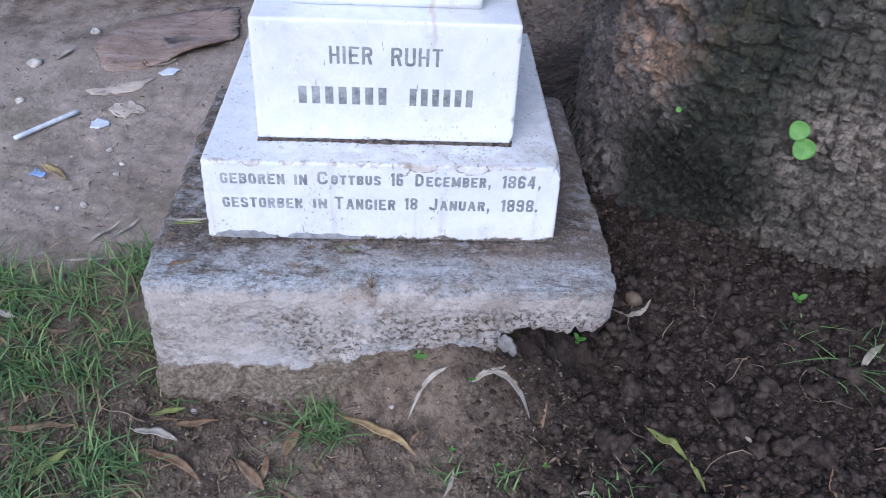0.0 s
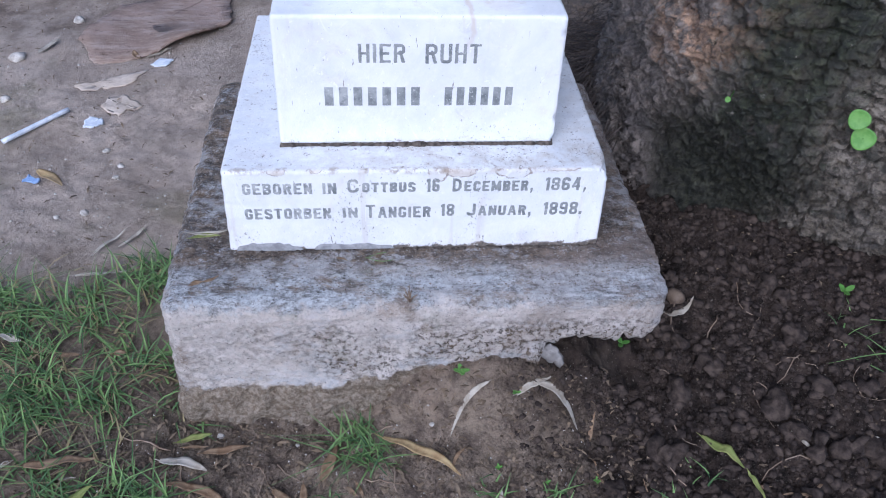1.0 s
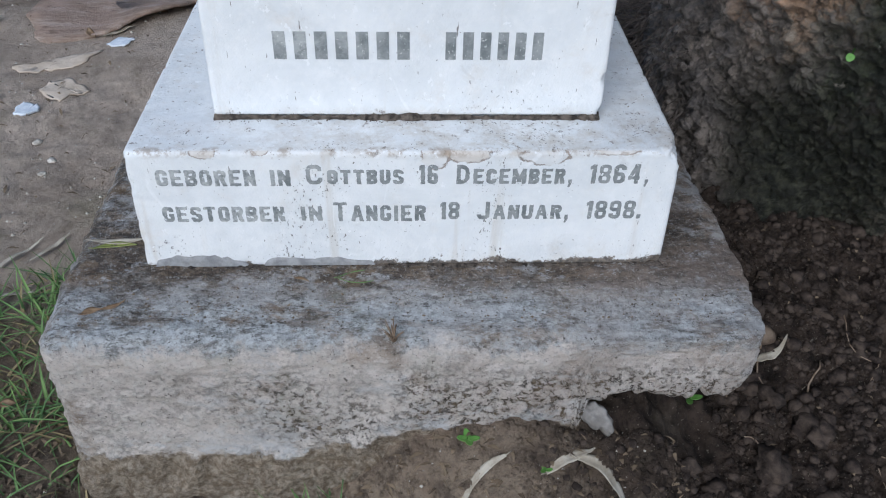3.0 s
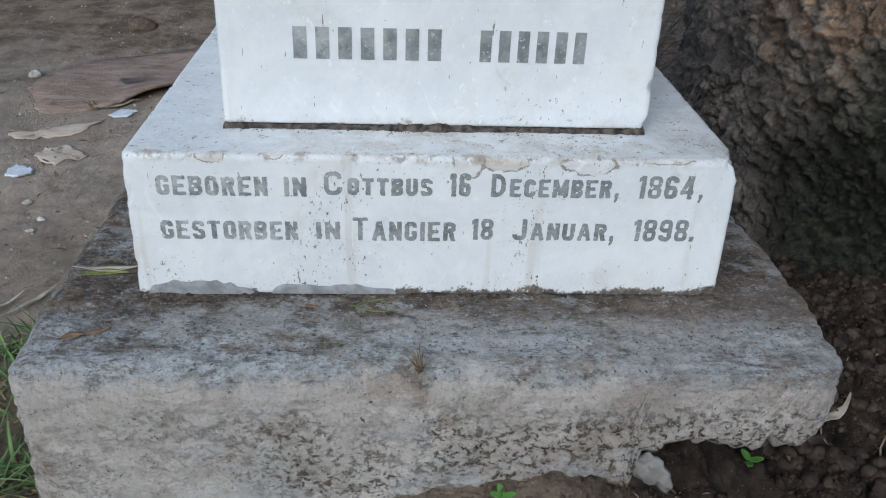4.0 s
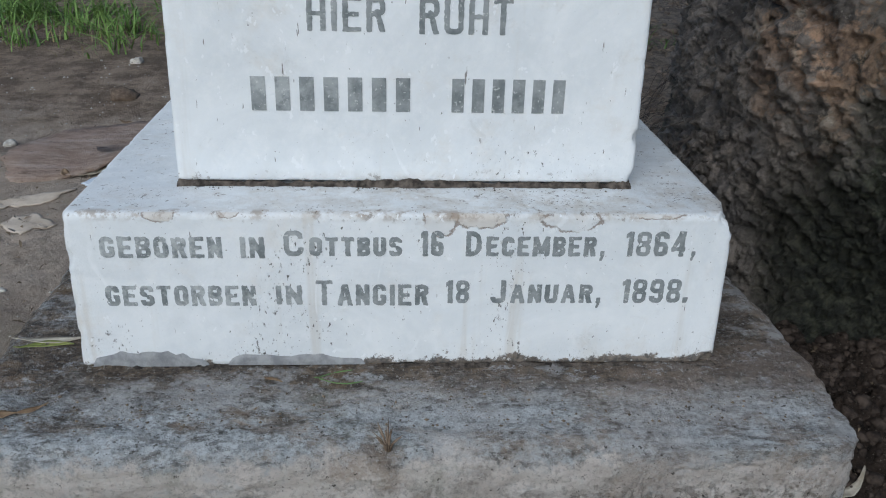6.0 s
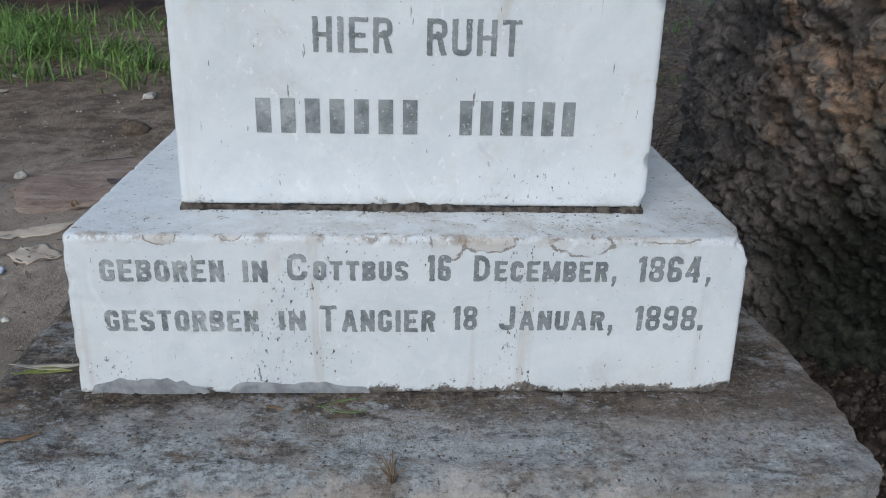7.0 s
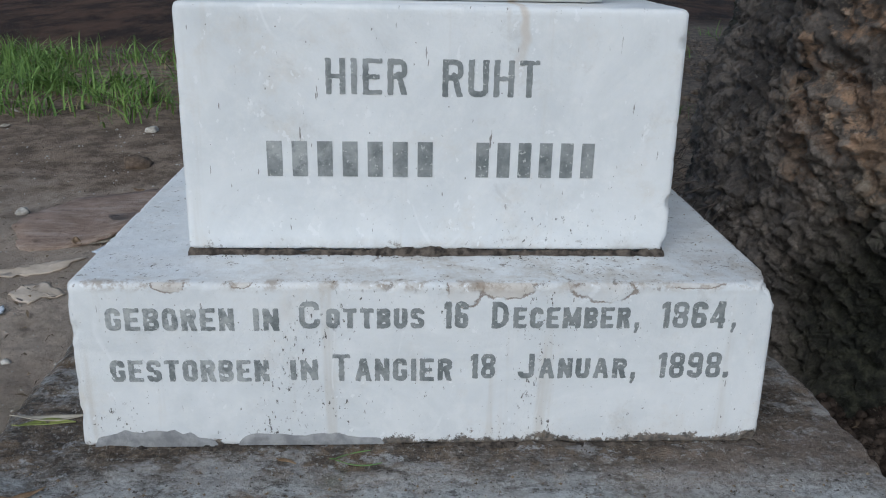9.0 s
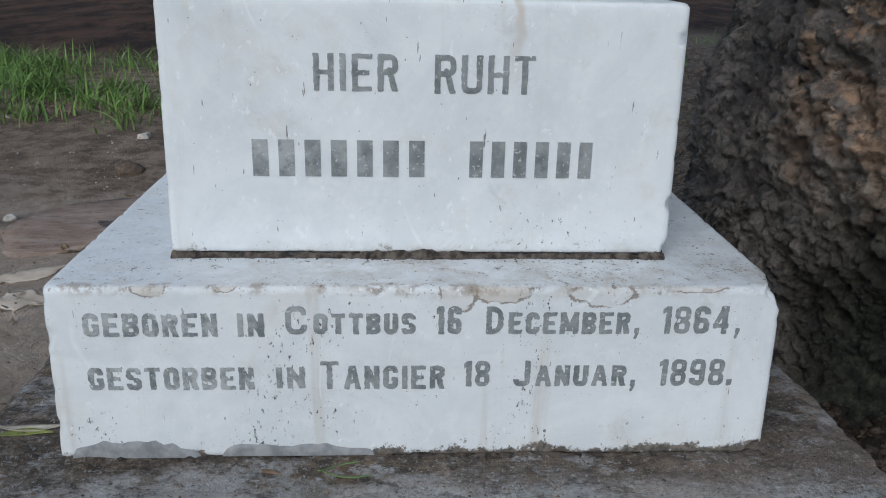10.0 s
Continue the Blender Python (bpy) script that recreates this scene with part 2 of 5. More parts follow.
    green = m.ramp(m.noise(10, 5, 0.75, (1, 1.4, 1)), 0.58, 0.72)
    c = m.mix(m.math("MULTIPLY", green, 0.4), c, (0.10, 0.12, 0.06))
    dark = m.ramp(m.noise(55, 7, 0.8, (0.6, 1.2, 1.0), 0.2), 0.55, 0.60)
    c = m.mix(m.math("MULTIPLY", dark, m.ramp(top, 0, 1, 0.25, 0.65)), c, (0.05, 0.045, 0.04))
    soiled = m.math("MULTIPLY", m.ramp(x, -0.05, 0.3), m.ramp(m.noise(9, 6, 0.72), 0.36, 0.6))
    c = m.mix(m.math("MULTIPLY", soiled, 0.5), c, (0.33, 0.27, 0.235))
    # fine grain of the sand in the render
    c = m.mix(m.ramp(m.noise(240, 5, 0.8), 0.53, 0.62, 0, 0.35), c, (0.13, 0.11, 0.09))
    c = m.mix(m.ramp(m.noise(210, 5, 0.8, (1.1, 0.9, 1.0)), 0.56, 0.64, 0, 0.5), c, (0.66, 0.65, 0.62))
    c = m.mix(m.ramp(m.noise(13, 6, 0.75, (0.7, 1, 1.3)), 0.53, 0.62, 0, 0.5), c, (0.56, 0.565, 0.57))
    # flaked skin on the front
    pits = m.noise(115, 7, 0.8, (0.9, 1.0, 1.0), 0.4)
    front = m.math("MULTIPLY", m.ramp(z, 0.165, 0.12), m.ramp(m.noise(6, 4, 0.65), 0.36, 0.56))
    front = m.math("MULTIPLY", front, m.ramp(m.math("ADD", x, m.math("MULTIPLY", m.noise(5, 4), 0.3)), -0.2, 0.1, 0.25, 1.0))
    p = m.math("MULTIPLY", m.ramp(pits, 0.525, 0.56), front)
    c = m.mix(m.math("MULTIPLY", p, 0.95), c, m.mix(m.ramp(m.noise(60, 4, 0.7), 0.4, 0.6), (0.17, 0.125, 0.08), (0.065, 0.05, 0.036)))
    few = m.ramp(m.noise(170, 4, 0.65), 0.635, 0.67)
    c = m.mix(m.math("MULTIPLY", few, 0.85), c, (0.065, 0.055, 0.045))
    # below the broken skin the coarse brown body shows
    edge = m.math("ADD", m.ramp(x, -0.15, 0.08, 0.018, 0.060), m.math("MULTIPLY", m.math("SUBTRACT", m.noise(28, 6, 0.75), 0.5), 0.05))
    chalk = m.math("MULTIPLY", m.ramp(m.math("SUBTRACT", z, edge), 0.035, 0.008), m.ramp(m.noise(30, 6, 0.75, (0.5, 1, 1)), 0.47, 0.56))
    c = m.mix(m.math("MULTIPLY", chalk, 0.75), c, (0.60, 0.605, 0.61))
    body = m.ramp(m.math("SUBTRACT", z, edge), 0.004, -0.004)
    raw = m.mix(m.ramp(m.noise(130, 5, 0.75), 0.38, 0.66), (0.22, 0.17, 0.12), (0.46, 0.39, 0.31))
    c = m.mix(body, c, raw)
    h = m.math("ADD", m.math("ADD", m.noise(75, 7, 0.8), m.math("MULTIPLY", m.noise(230, 4, 0.8), 0.4)), m.math("MULTIPLY", p, -0.8))
    h = m.math("ADD", h, m.math("MULTIPLY", body, m.noise(140, 4, 0.7)))
    return m.done(c, h, 0.95, 0.008)


def soil():
    m = Mat("soil", 0.95, 0.15)
    x, y = m.axis("X"), m.axis("Y")
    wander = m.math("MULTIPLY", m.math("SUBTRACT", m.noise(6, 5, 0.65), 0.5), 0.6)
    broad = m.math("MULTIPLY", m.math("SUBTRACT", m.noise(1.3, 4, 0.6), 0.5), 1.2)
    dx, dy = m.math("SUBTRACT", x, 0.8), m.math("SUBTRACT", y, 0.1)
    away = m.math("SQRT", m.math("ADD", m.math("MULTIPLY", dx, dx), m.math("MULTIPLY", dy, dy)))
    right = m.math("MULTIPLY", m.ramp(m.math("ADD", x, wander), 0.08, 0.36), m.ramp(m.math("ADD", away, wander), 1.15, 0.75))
    back = m.ramp(m.math("ADD", m.math("ADD", y, wander), m.math("MULTIPLY", broad, m.ramp(away, 1.0, 2.5))), 0.0, 0.34)
    trodden = m.mix(m.ramp(m.noise(8, 7, 0.72), 0.36, 0.64), (0.62, 0.52, 0.435), (0.44, 0.36, 0.295))
    trodden = m.mix(m.ramp(m.noise(45, 5, 0.75), 0.5, 0.7, 0, 0.5), trodden, (0.20, 0.16, 0.125))
    trodden = m.mix(m.ramp(m.noise(5, 5, 0.65), 0.54, 0.7, 0, 0.5), trodden, (0.25, 0.235, 0.15))
    trodden = m.mix(m.ramp(m.noise(3.2, 6, 0.7, distort=0.6), 0.46, 0.62, 0, 0.25), trodden, (0.235, 0.195, 0.155))
    # a darker brown takes over from about y 0.95 backwards
    darker = m.mix(m.ramp(m.noise(12, 6, 0.72), 0.36, 0.62), (0.37, 0.285, 0.215), (0.17, 0.128, 0.098))
    trodden = m.mix(m.ramp(m.math("ADD", y, m.math("MULTIPLY", wander, 2.0)), 0.95, 1.55), trodden, darker)
    litter = m.mix(m.ramp(m.noise(30, 7, 0.75), 0.38, 0.62), (0.38, 0.30, 0.225), (0.15, 0.115, 0.09))
    litter = m.mix(m.ramp(m.noise(6, 5, 0.65), 0.54, 0.66, 0, 0.7), litter, (0.38, 0.285, 0.21))
    turf = m.math("MULTIPLY", m.ramp(m.math("ADD", x, wander), -0.22, -0.42), m.ramp(m.math("ADD", y, m.math("MULTIPLY", wander, 0.5)), 0.22, 0.05))
    turf = m.math("MULTIPLY", turf, m.math("MULTIPLY", m.ramp(m.math("ADD", y, wander), -0.75, -0.5), m.ramp(m.math("ADD", x, wander), -1.3, -0.95)))
    # dark soil beside the palm, deepened in colour for the tree's shade
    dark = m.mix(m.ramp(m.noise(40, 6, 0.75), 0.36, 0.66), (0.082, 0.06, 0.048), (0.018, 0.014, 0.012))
    behind = m.math("MULTIPLY", m.ramp(m.math("ADD", m.math("ADD", x, m.math("MULTIPLY", wander, 1.5)), m.math("MULTIPLY", m.math("MULTIPLY", broad, 2.0), m.ramp(y, 1.4, 3.2))), 0.0, 0.5), m.ramp(y, 0.4, 0.6))
    c = m.mix(m.math("MULTIPLY", back, m.math("SUBTRACT", 1.0, m.math("MULTIPLY", behind, 0.9))), litter, trodden)
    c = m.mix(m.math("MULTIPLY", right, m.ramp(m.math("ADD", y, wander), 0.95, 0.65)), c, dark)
    c = m.mix(m.math("MULTIPLY", turf, 0.4), c, m.mix(m.ramp(m.noise(35, 5, 0.7), 0.4, 0.62), (0.13, 0.105, 0.075), (0.04, 0.034, 0.025)))
    # far reddish earth, darkened in its colour for the shade of trees
    far = m.ramp(m.math("SUBTRACT", m.math("ADD", y, m.noise(0.8, 3)), m.ramp(x, 0.0, 0.7, 0.0, 1.6)), 3.4, 4.4)
    shaded_earth = m.mix(m.ramp(m.noise(5, 6, 0.7, (1, 0.35, 1)), 0.4, 0.62), (0.035, 0.022, 0.017), (0.11, 0.062, 0.042))
    c = m.mix(far, c, shaded_earth)
    grit = m.ramp(m.noise(320, 2, 0.5), 0.65, 0.70)
    c = m.mix(m.math("MULTIPLY", grit, 0.6), c, (0.32, 0.275, 0.22))
    hole = m.ramp(m.noise(210, 3, 0.6), 0.62, 0.70)
    c = m.mix(m.math("MULTIPLY", hole, 0.45), c, (0.03, 0.024, 0.02))
    return m.done(c, m.noise(110, 7, 0.85), 1.0, 0.009)


def bark():
    m = Mat("palm bark", 0.8, 0.3)
    x, y, z = m.axis("X"), m.axis("Y"), m.axis("Z")
    c = m.mix(m.ramp(m.noise(24, 7, 0.75), 0.36, 0.66), (0.46, 0.395, 0.35), (0.105, 0.09, 0.08))
    c = m.mix(m.ramp(m.noise(9, 5, 0.65), 0.45, 0.62, 0, 0.7), c, (0.13, 0.12, 0.118))
    # brown living crust higher up on one flank, moss on the other
    high = m.ramp(m.math("ADD", z, m.math("MULTIPLY", m.noise(7, 5), 0.34)), 0.47, 0.60)
    crust = m.math("MULTIPLY", high, m.math("MULTIPLY", m.ramp(y, 0.44, 0.30), m.ramp(x, 0.62, 0.53)))
    brown = m.mix(m.ramp(m.noise(22, 6, 0.75), 0.36, 0.64), (0.72, 0.48, 0.33), (0.17, 0.12, 0.095))
    brown = m.mix(m.ramp(m.noise(12, 5, 0.7), 0.54, 0.64, 0, 0.8), brown, (0.70, 0.60, 0.49))
    c = m.mix(m.math("MULTIPLY", crust, m.ramp(m.noise(13, 6, 0.75), 0.46, 0.54)), c, brown)
    moss = m.math("MULTIPLY", m.ramp(m.noise(8, 6, 0.7), 0.27, 0.42), m.math("MULTIPLY", m.ramp(x, 0.45, 0.54), m.ramp(m.math("ADD", x, m.math("MULTIPLY", m.math("SUBTRACT", m.noise(9, 4), 0.5), 0.2)), 0.82, 0.66, 0.3, 1.0)))
    c = m.mix(m.math("MULTIPLY", moss, 0.88), c, m.mix(m.ramp(m.noise(60, 6, 0.75), 0.42, 0.68), (0.022, 0.030, 0.023), (0.085, 0.105, 0.06)))
    bare = m.math("MULTIPLY", m.ramp(m.noise(9, 6, 0.7, (0.8, 0.8, 1.6)), 0.34, 0.48), m.math("MULTIPLY", m.ramp(x, 0.60, 0.68), m.ramp(z, 0.52, 0.40, 0.35, 1.0)))
    c = m.mix(m.math("MULTIPLY", bare, 0.85), c, m.mix(m.ramp(m.noise(50, 6, 0.75), 0.38, 0.62), (0.58, 0.50, 0.41), (0.13, 0.108, 0.09)))
    pale = m.ramp(m.noise(24, 7, 0.85), 0.61, 0.66)
    c = m.mix(m.math("MULTIPLY", pale, 0.6), c, (0.62, 0.56, 0.49))
    rot = m.ramp(m.noise(75, 6, 0.8), 0.60, 0.70)
    c = m.mix(m.math("MULTIPLY", rot, 0.55), c, (0.025, 0.021, 0.018))
    # low on the trunk: dark moss, with the shadow there painted into it
    darker = m.math("MULTIPLY", m.ramp(m.math("ADD", z, m.math("MULTIPLY", m.noise(10, 5, 0.7), 0.16)), 0.42, 0.32), m.ramp(x, 0.43, 0.51))
    c = m.mix(m.math("MULTIPLY", darker, m.ramp(x, 0.62, 0.72, 0.85, 0.35)), c, m.mix(m.ramp(m.noise(60, 6, 0.75), 0.42, 0.68), (0.020, 0.022, 0.018), (0.085, 0.085, 0.062)))
    h = m.math("ADD", m.noise(70, 8, 0.85), m.math("MULTIPLY", m.noise(170, 5, 0.8), 0.5))
    h = m.math("ADD", h, m.math("MULTIPLY", m.ramp(m.cracks(75, 28, 0.03, (1, 1, 0.85)), 0.0, 0.3), 0.35))
    return m.done(c, h, 1.0, 0.011, m.ramp(m.noise(40, 4), 0.4, 0.7, 0.42, 0.9))


def plain(name, a, b, scale, rough=0.7, bump=0.2, spec=0.25, own=False):
    m = Mat(name, rough, spec)
    f = m.ramp(m.noise(scale, 5, 0.65), 0.35, 0.65)
    if own:
        f = m.math("ADD", m.math("MULTIPLY", f, 0.4), m.math("MULTIPLY", m.island(), 0.6))
    return m.done(m.mix(f, a, b), m.noise(scale * 6, 4), bump, 0.002)


def letter_paint():
    m = Mat("grey letter inlay", 0.6, 0.3)
    c = m.mix(m.ramp(m.noise(60, 5, 0.7), 0.35, 0.68), (0.15, 0.17, 0.175), (0.27, 0.29, 0.295))
    x = m.axis("X")
    worn = m.math("MULTIPLY", m.ramp(m.noise(55, 5, 0.7), 0.40, 0.62), m.ramp(x, 0.02, -0.2, 0.25, 0.8))
    c = m.mix(worn, c, (0.50, 0.52, 0.52))
    return m.done(m.mix(m.ramp(m.noise(330, 3, 0.6), 0.62, 0.68, 0, 0.7), c, (0.62, 0.63, 0.62)), m.noise(200, 3), 0.2, 0.001)


MARBLE, CONCRETE, SOIL, BARK, LETTER = marble(), concrete(), soil(), bark(), letter_paint()
MORTAR = plain("dirty mortar", (0.03, 0.025, 0.022), (0.15, 0.125, 0.105), 110, 0.95, 0.8)
PATCH = plain("grey cement patch", (0.21, 0.215, 0.225), (0.34, 0.345, 0.35), 60, 0.85, 0.5)


# ---- mesh helpers ----
def mesh_of(name, verts, faces, material, smooth=True):
    me = bpy.data.meshes.new(name)
    me.from_pydata([tuple(v) for v in np.asarray(verts).tolist()], [], [tuple(f) for f in (faces.tolist() if isinstance(faces, np.ndarray) else faces)])
    if smooth:
        me.polygons.foreach_set("use_smooth", [True] * len(me.polygons))
    me.materials.append(material)
    me.update()
    return me


def part(name, data, parent, label="", m=None):
    ob = new(name, data)
    ob.parent = parent
    if m is not None:
        ob.matrix_local = m
    return tagged(ob, label)


def base(name, at=(0, 0, 0)):
    ob = new(name)
    ob.empty_display_size = 0.05
    ob.location = at
    return ob


def grid_faces(rows, cols):
    i = (np.arange(rows - 1)[:, None] * cols + np.arange(cols - 1)[None, :]).ravel()
    return np.stack([i, i + 1, i + cols + 1, i + cols], 1)


def box_shell(lo, hi, step):
    """The surface of a box as one finely divided closed mesh."""
    lo, hi = np.array(lo, float), np.array(hi, float)
    n = np.maximum(2, np.ceil((hi - lo) / step).astype(int)) + 1
    pts, quads, base_i = [], [], 0
    for ax in range(3):
        u, v = (ax + 1) % 3, (ax + 2) % 3
        for side in (0, 1):
            a, b = np.meshgrid(np.arange(n[u]), np.arange(n[v]), indexing="ij")
            p = np.zeros((a.size, 3), int)
            p[:, u], p[:, v], p[:, ax] = a.ravel(), b.ravel(), side * (n[ax] - 1)
            f = grid_faces(n[u], n[v])
            quads.append((f if not side else f[:, ::-1]) + base_i)
            pts.append(p)
            base_i += len(p)
    pts, quads = np.concatenate(pts), np.concatenate(quads)
    pts, back = np.unique(pts, axis=0, return_inverse=True)
    return lo + pts / (n - 1) * (hi - lo), back.ravel()[quads]


def rounded(p, lo, hi, r):
    lo, hi = np.array(lo), np.array(hi)
    c = np.clip(p, lo + r, hi - r)
    d = p - c
    return c + d / np.maximum(np.linalg.norm(d, axis=1, keepdims=True), 1e-9) * r


def carve(p, hollows):
    for x, y, z, r in hollows:
        c = np.array((x, y, z))
        d = p - c
        n = np.linalg.norm(d, axis=1, keepdims=True)
        p = np.where(n < r, c + d / np.maximum(n, 1e-6) * r, p)
    return p


def edge_wear(p, lo, hi, depth, scale, k):
    """Nibbles the edges: the nearer to an edge, the deeper the noise bites."""
    lo, hi = np.array(lo), np.array(hi)
    gap = np.sort(np.minimum(p - lo, hi - p), axis=1)
    near = np.clip(1 - gap[:, 1] / 0.012, 0, 1)
    bite = np.clip(vnoise(p, scale, k) + 0.5 * vnoise(p, scale * 2.7, k + 3) - 0.42, 0, 1)
    inward = (lo + hi) / 2 - p
    inward /= np.linalg.norm(inward, axis=1, keepdims=True)
    return p + inward * (near * bite * depth)[:, None]


# ---- ground ----
def lay_y(y):
    return np.interp(y, [-6, -0.6, -0.2, 0.1, 0.8, 2, 4, 12, 80], [-0.2, -0.09, -0.05, 0.0, 0.03, 0.06, 0.12, 0.3, 1.2])


def ground_height(x, y, rough=True):
    x, y = np.asarray(x, float), np.asarray(y, float)
    p = np.stack([x, y, np.zeros_like(x)], 1)
    z = lay_y(y)
    d = np.hypot(x - 0.95, y - 0.55)
    z = z + 0.05 * step01(d, 0.95, 0.5)
    # soil banked against the front of the base
    run = step01(x, -0.45, -0.33) * step01(x, 0.35, 0.25)
    z = z + run * (0.004 + 0.092 * step01(x, -0.14, 0.08)) * step01(y, -0.20, -0.12)
    # a hollow along the foot where the coarse body shows
    z = z - 0.03 * step01(x, -0.42, -0.36) * step01(x, 0.02, -0.12) * step01(y, -0.20, -0.135) * step01(y, 0.3, 0.0)
    if rough:
        right = step01(x + 0.25 * vnoise(p, 5, 4), 0.02, 0.35) * step01(y, 0.9, 0.3)
        right = right * step01(np.hypot(x - 0.8, y - 0.1), 1.3, 0.8)
        near = step01(np.abs(x) + np.abs(y), 6, 2)
        z = z + 0.012 * fbm(p, 6, 3, 1) + 0.005 * near * fbm(p, 38, 3, 2)
        f1, f2, own = cells(x * 22 + 0.9 * vnoise(p, 30, 5), y * 22 + 0.9 * vnoise(p, 30, 6), 11)
        z = z + right * (0.012 * np.clip(own - 0.5, 0, 1) * np.clip((f2 - f1) * 3.5, 0, 1) + 0.018 * fbm(p, 34, 5, 9))
        g1, g2, own2 = cells(x * 60 + 0.5 * vnoise(p, 90, 7), y * 60, 23)
        z = z + right * 0.009 * np.clip(own2 - 0.5, 0, 1) * np.clip((g2 - g1) * 3, 0, 1)
        z = z + 0.006 * step01(y, 0.05, -0.1) * fbm(p, 50, 3, 27)
    return z


def spread(lo, hi, step, far, grow=1.16):
    mid = np.arange(lo, hi + step / 2, step)
    out, s = [], step
    v = 0.0
    while v < far:
        s *= grow
        v += s
        out.append(v)
    out = np.array(out)
    return np.concatenate([lo - out[::-1], mid, hi + out])


gx, gy = spread(-0.85, 1.05, 0.0055, 70), spread(-0.42, 0.75, 0.0055, 70)
GY, GX = np.meshgrid(gy, gx, indexing="ij")
GZ = ground_height(GX.ravel(), GY.ravel())
GRID = GZ.reshape(len(gy), len(gx))
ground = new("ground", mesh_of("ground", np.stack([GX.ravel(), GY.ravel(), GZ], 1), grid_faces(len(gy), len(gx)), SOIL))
tagged(ground, "bare trodden earth, dark and crumbly beside the palm", "ground", kind="structure")

# ---- the gravestone ----
SLAB_LO, SLAB_HI = (-0.372, -0.112, -0.09), (0.372, 0.53, 0.196)


def slab_mesh():
    p, f = box_shell(SLAB_LO, SLAB_HI, 0.0042)
    p = rounded(p, SLAB_LO, SLAB_HI, 0.022)
    p = edge_wear(p, SLAB_LO, SLAB_HI, 0.012, 30, 3)
    # the broken lower edge at one end, where the soil has washed out
    x = p[:, 0]
    lift = step01(x, 0.176, 0.196) * (0.185 + 0.02 * vnoise(p * (1, 0, 0) + 0.013, 42, 8) + 0.008 * vnoise(p * (1, 0, 0) + 0.017, 105, 9))
    share = np.clip((0.196 - p[:, 2]) / 0.286, 0, 1)
    p[:, 2] += lift * np.clip(share * 1.35, 0, 1) * step01(p[:, 1], 0.2, 0.05)
    p = carve(p, [(0.35, -0.115, 0.085, 0.018), (0.19, -0.118, 0.197, 0.012), (-0.30, -0.10, 0.205, 0.013)])
    n = 0.003 * fbm(p, 22, 4, 5) + 0.003 * fbm(p * (0.7, 1.2, 1), 85, 3, 6) + 0.0028 * (0.4 - np.abs(vnoise(p * (0.5, 1.3, 1), 65, 15)))
    lip = np.interp(p[:, 0], [-0.38, -0.12, 0.07, 0.3], [0.018, 0.022, 0.058, 0.06]) + 0.01 * vnoise(p * (1, 0, 0), 40, 12)
    n = n + step01(p[:, 2], lip, lip - 0.006) * step01(p[:, 0], 0.2, 0.17) * (0.001 + 0.09 * np.clip(lip - p[:, 2], 0, 0.09) + 0.011 * fbm(p, 45, 4, 13))
    out = p - np.clip(p, np.array(SLAB_LO) + 0.03, np.array(SLAB_HI) - 0.03)
    out /= np.maximum(np.linalg.norm(out, axis=1, keepdims=True), 1e-6)
    p = p + out * n[:, None]
    # the upper side falls a little towards its rim
    p[:, 2] -= 0.008 * step01(p[:, 2], 0.15, 0.19) * step01(p[:, 1], 0.0, -0.11)
    return mesh_of("slab", p, f, CONCRETE)


def chop(p, corner, way, depth, k):
    """Breaks a corner off along a rough slanting plane."""
    n = np.array(way, float)
    n /= np.linalg.norm(n)
    over = (p - np.array(corner)) @ n + depth + 0.003 * vnoise(p, 110, k) + 0.0015 * vnoise(p, 300, k + 1)
    return p - n * np.maximum(over, 0)[:, None]


def marble_mesh(name, lo, hi, r, taper, hollows, step, k, wear=0.004, chops=()):
    p, f = box_shell(lo, hi, step)
    p = rounded(p, lo, hi, r)
    p = edge_wear(p, lo, hi, wear, 70, k)
    p = carve(p, hollows)
    for i, (corner, way, depth) in enumerate(chops):
        p = chop(p, corner, way, depth, k + i * 3)
    h = (p[:, 2] - lo[2]) / (hi[2] - lo[2])
    cx = (lo[0] + hi[0]) / 2
    p[:, 0] = cx + (p[:, 0] - cx) * (1 - taper * h)
    return mesh_of(name, p, f, MARBLE)


gravestone = base("gravestone", (0, 0.2, 0))
GI = Matrix.Translation((0, -0.2, 0))
tagged(gravestone, "stepped white marble gravestone on a weathered rendered base", "gravestone")
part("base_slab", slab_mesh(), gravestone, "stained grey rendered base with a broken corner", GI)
plinth = part("plinth", marble_mesh("plinth", (-0.282, 0.0, 0.196), (0.282, 0.512, 0.342), 0.004, 0.012,
    [(-0.283, -0.003, 0.303, 0.008), (-0.285, 0.0, 0.297, 0.007), (-0.252, -0.005, 0.345, 0.008), (-0.195, -0.006, 0.346, 0.0075), (0.262, 0.0, 0.348, 0.009),
     (0.255, -0.004, 0.198, 0.0065)], 0.0032, 21, 0.004, (((0.282, 0.0, 0.342), (0.8, -0.35, 0.55), 0.011), ((0.282, 0.0, 0.196), (0.3, -0.8, -0.5), 0.006), ((-0.282, 0.0, 0.342), (-0.6, -0.5, 0.6), 0.004))), gravestone, "worn white marble step with grey lettering", GI)
die = part("die", marble_mesh("die", (-0.199, 0.063, 0.347), (0.206, 0.468, 0.5465), 0.0035, 0.014,
    [(0.208, 0.062, 0.39, 0.008), (0.206, 0.06, 0.35, 0.007), (0.204, 0.062, 0.52, 0.006)], 0.0035, 31, 0.003, (((0.206, 0.063, 0.347), (0.7, -0.5, -0.4), 0.006), ((0.206, 0.063, 0.5465), (0.6, -0.4, 0.6), 0.004))), gravestone, "white marble block with grey lettering", GI)
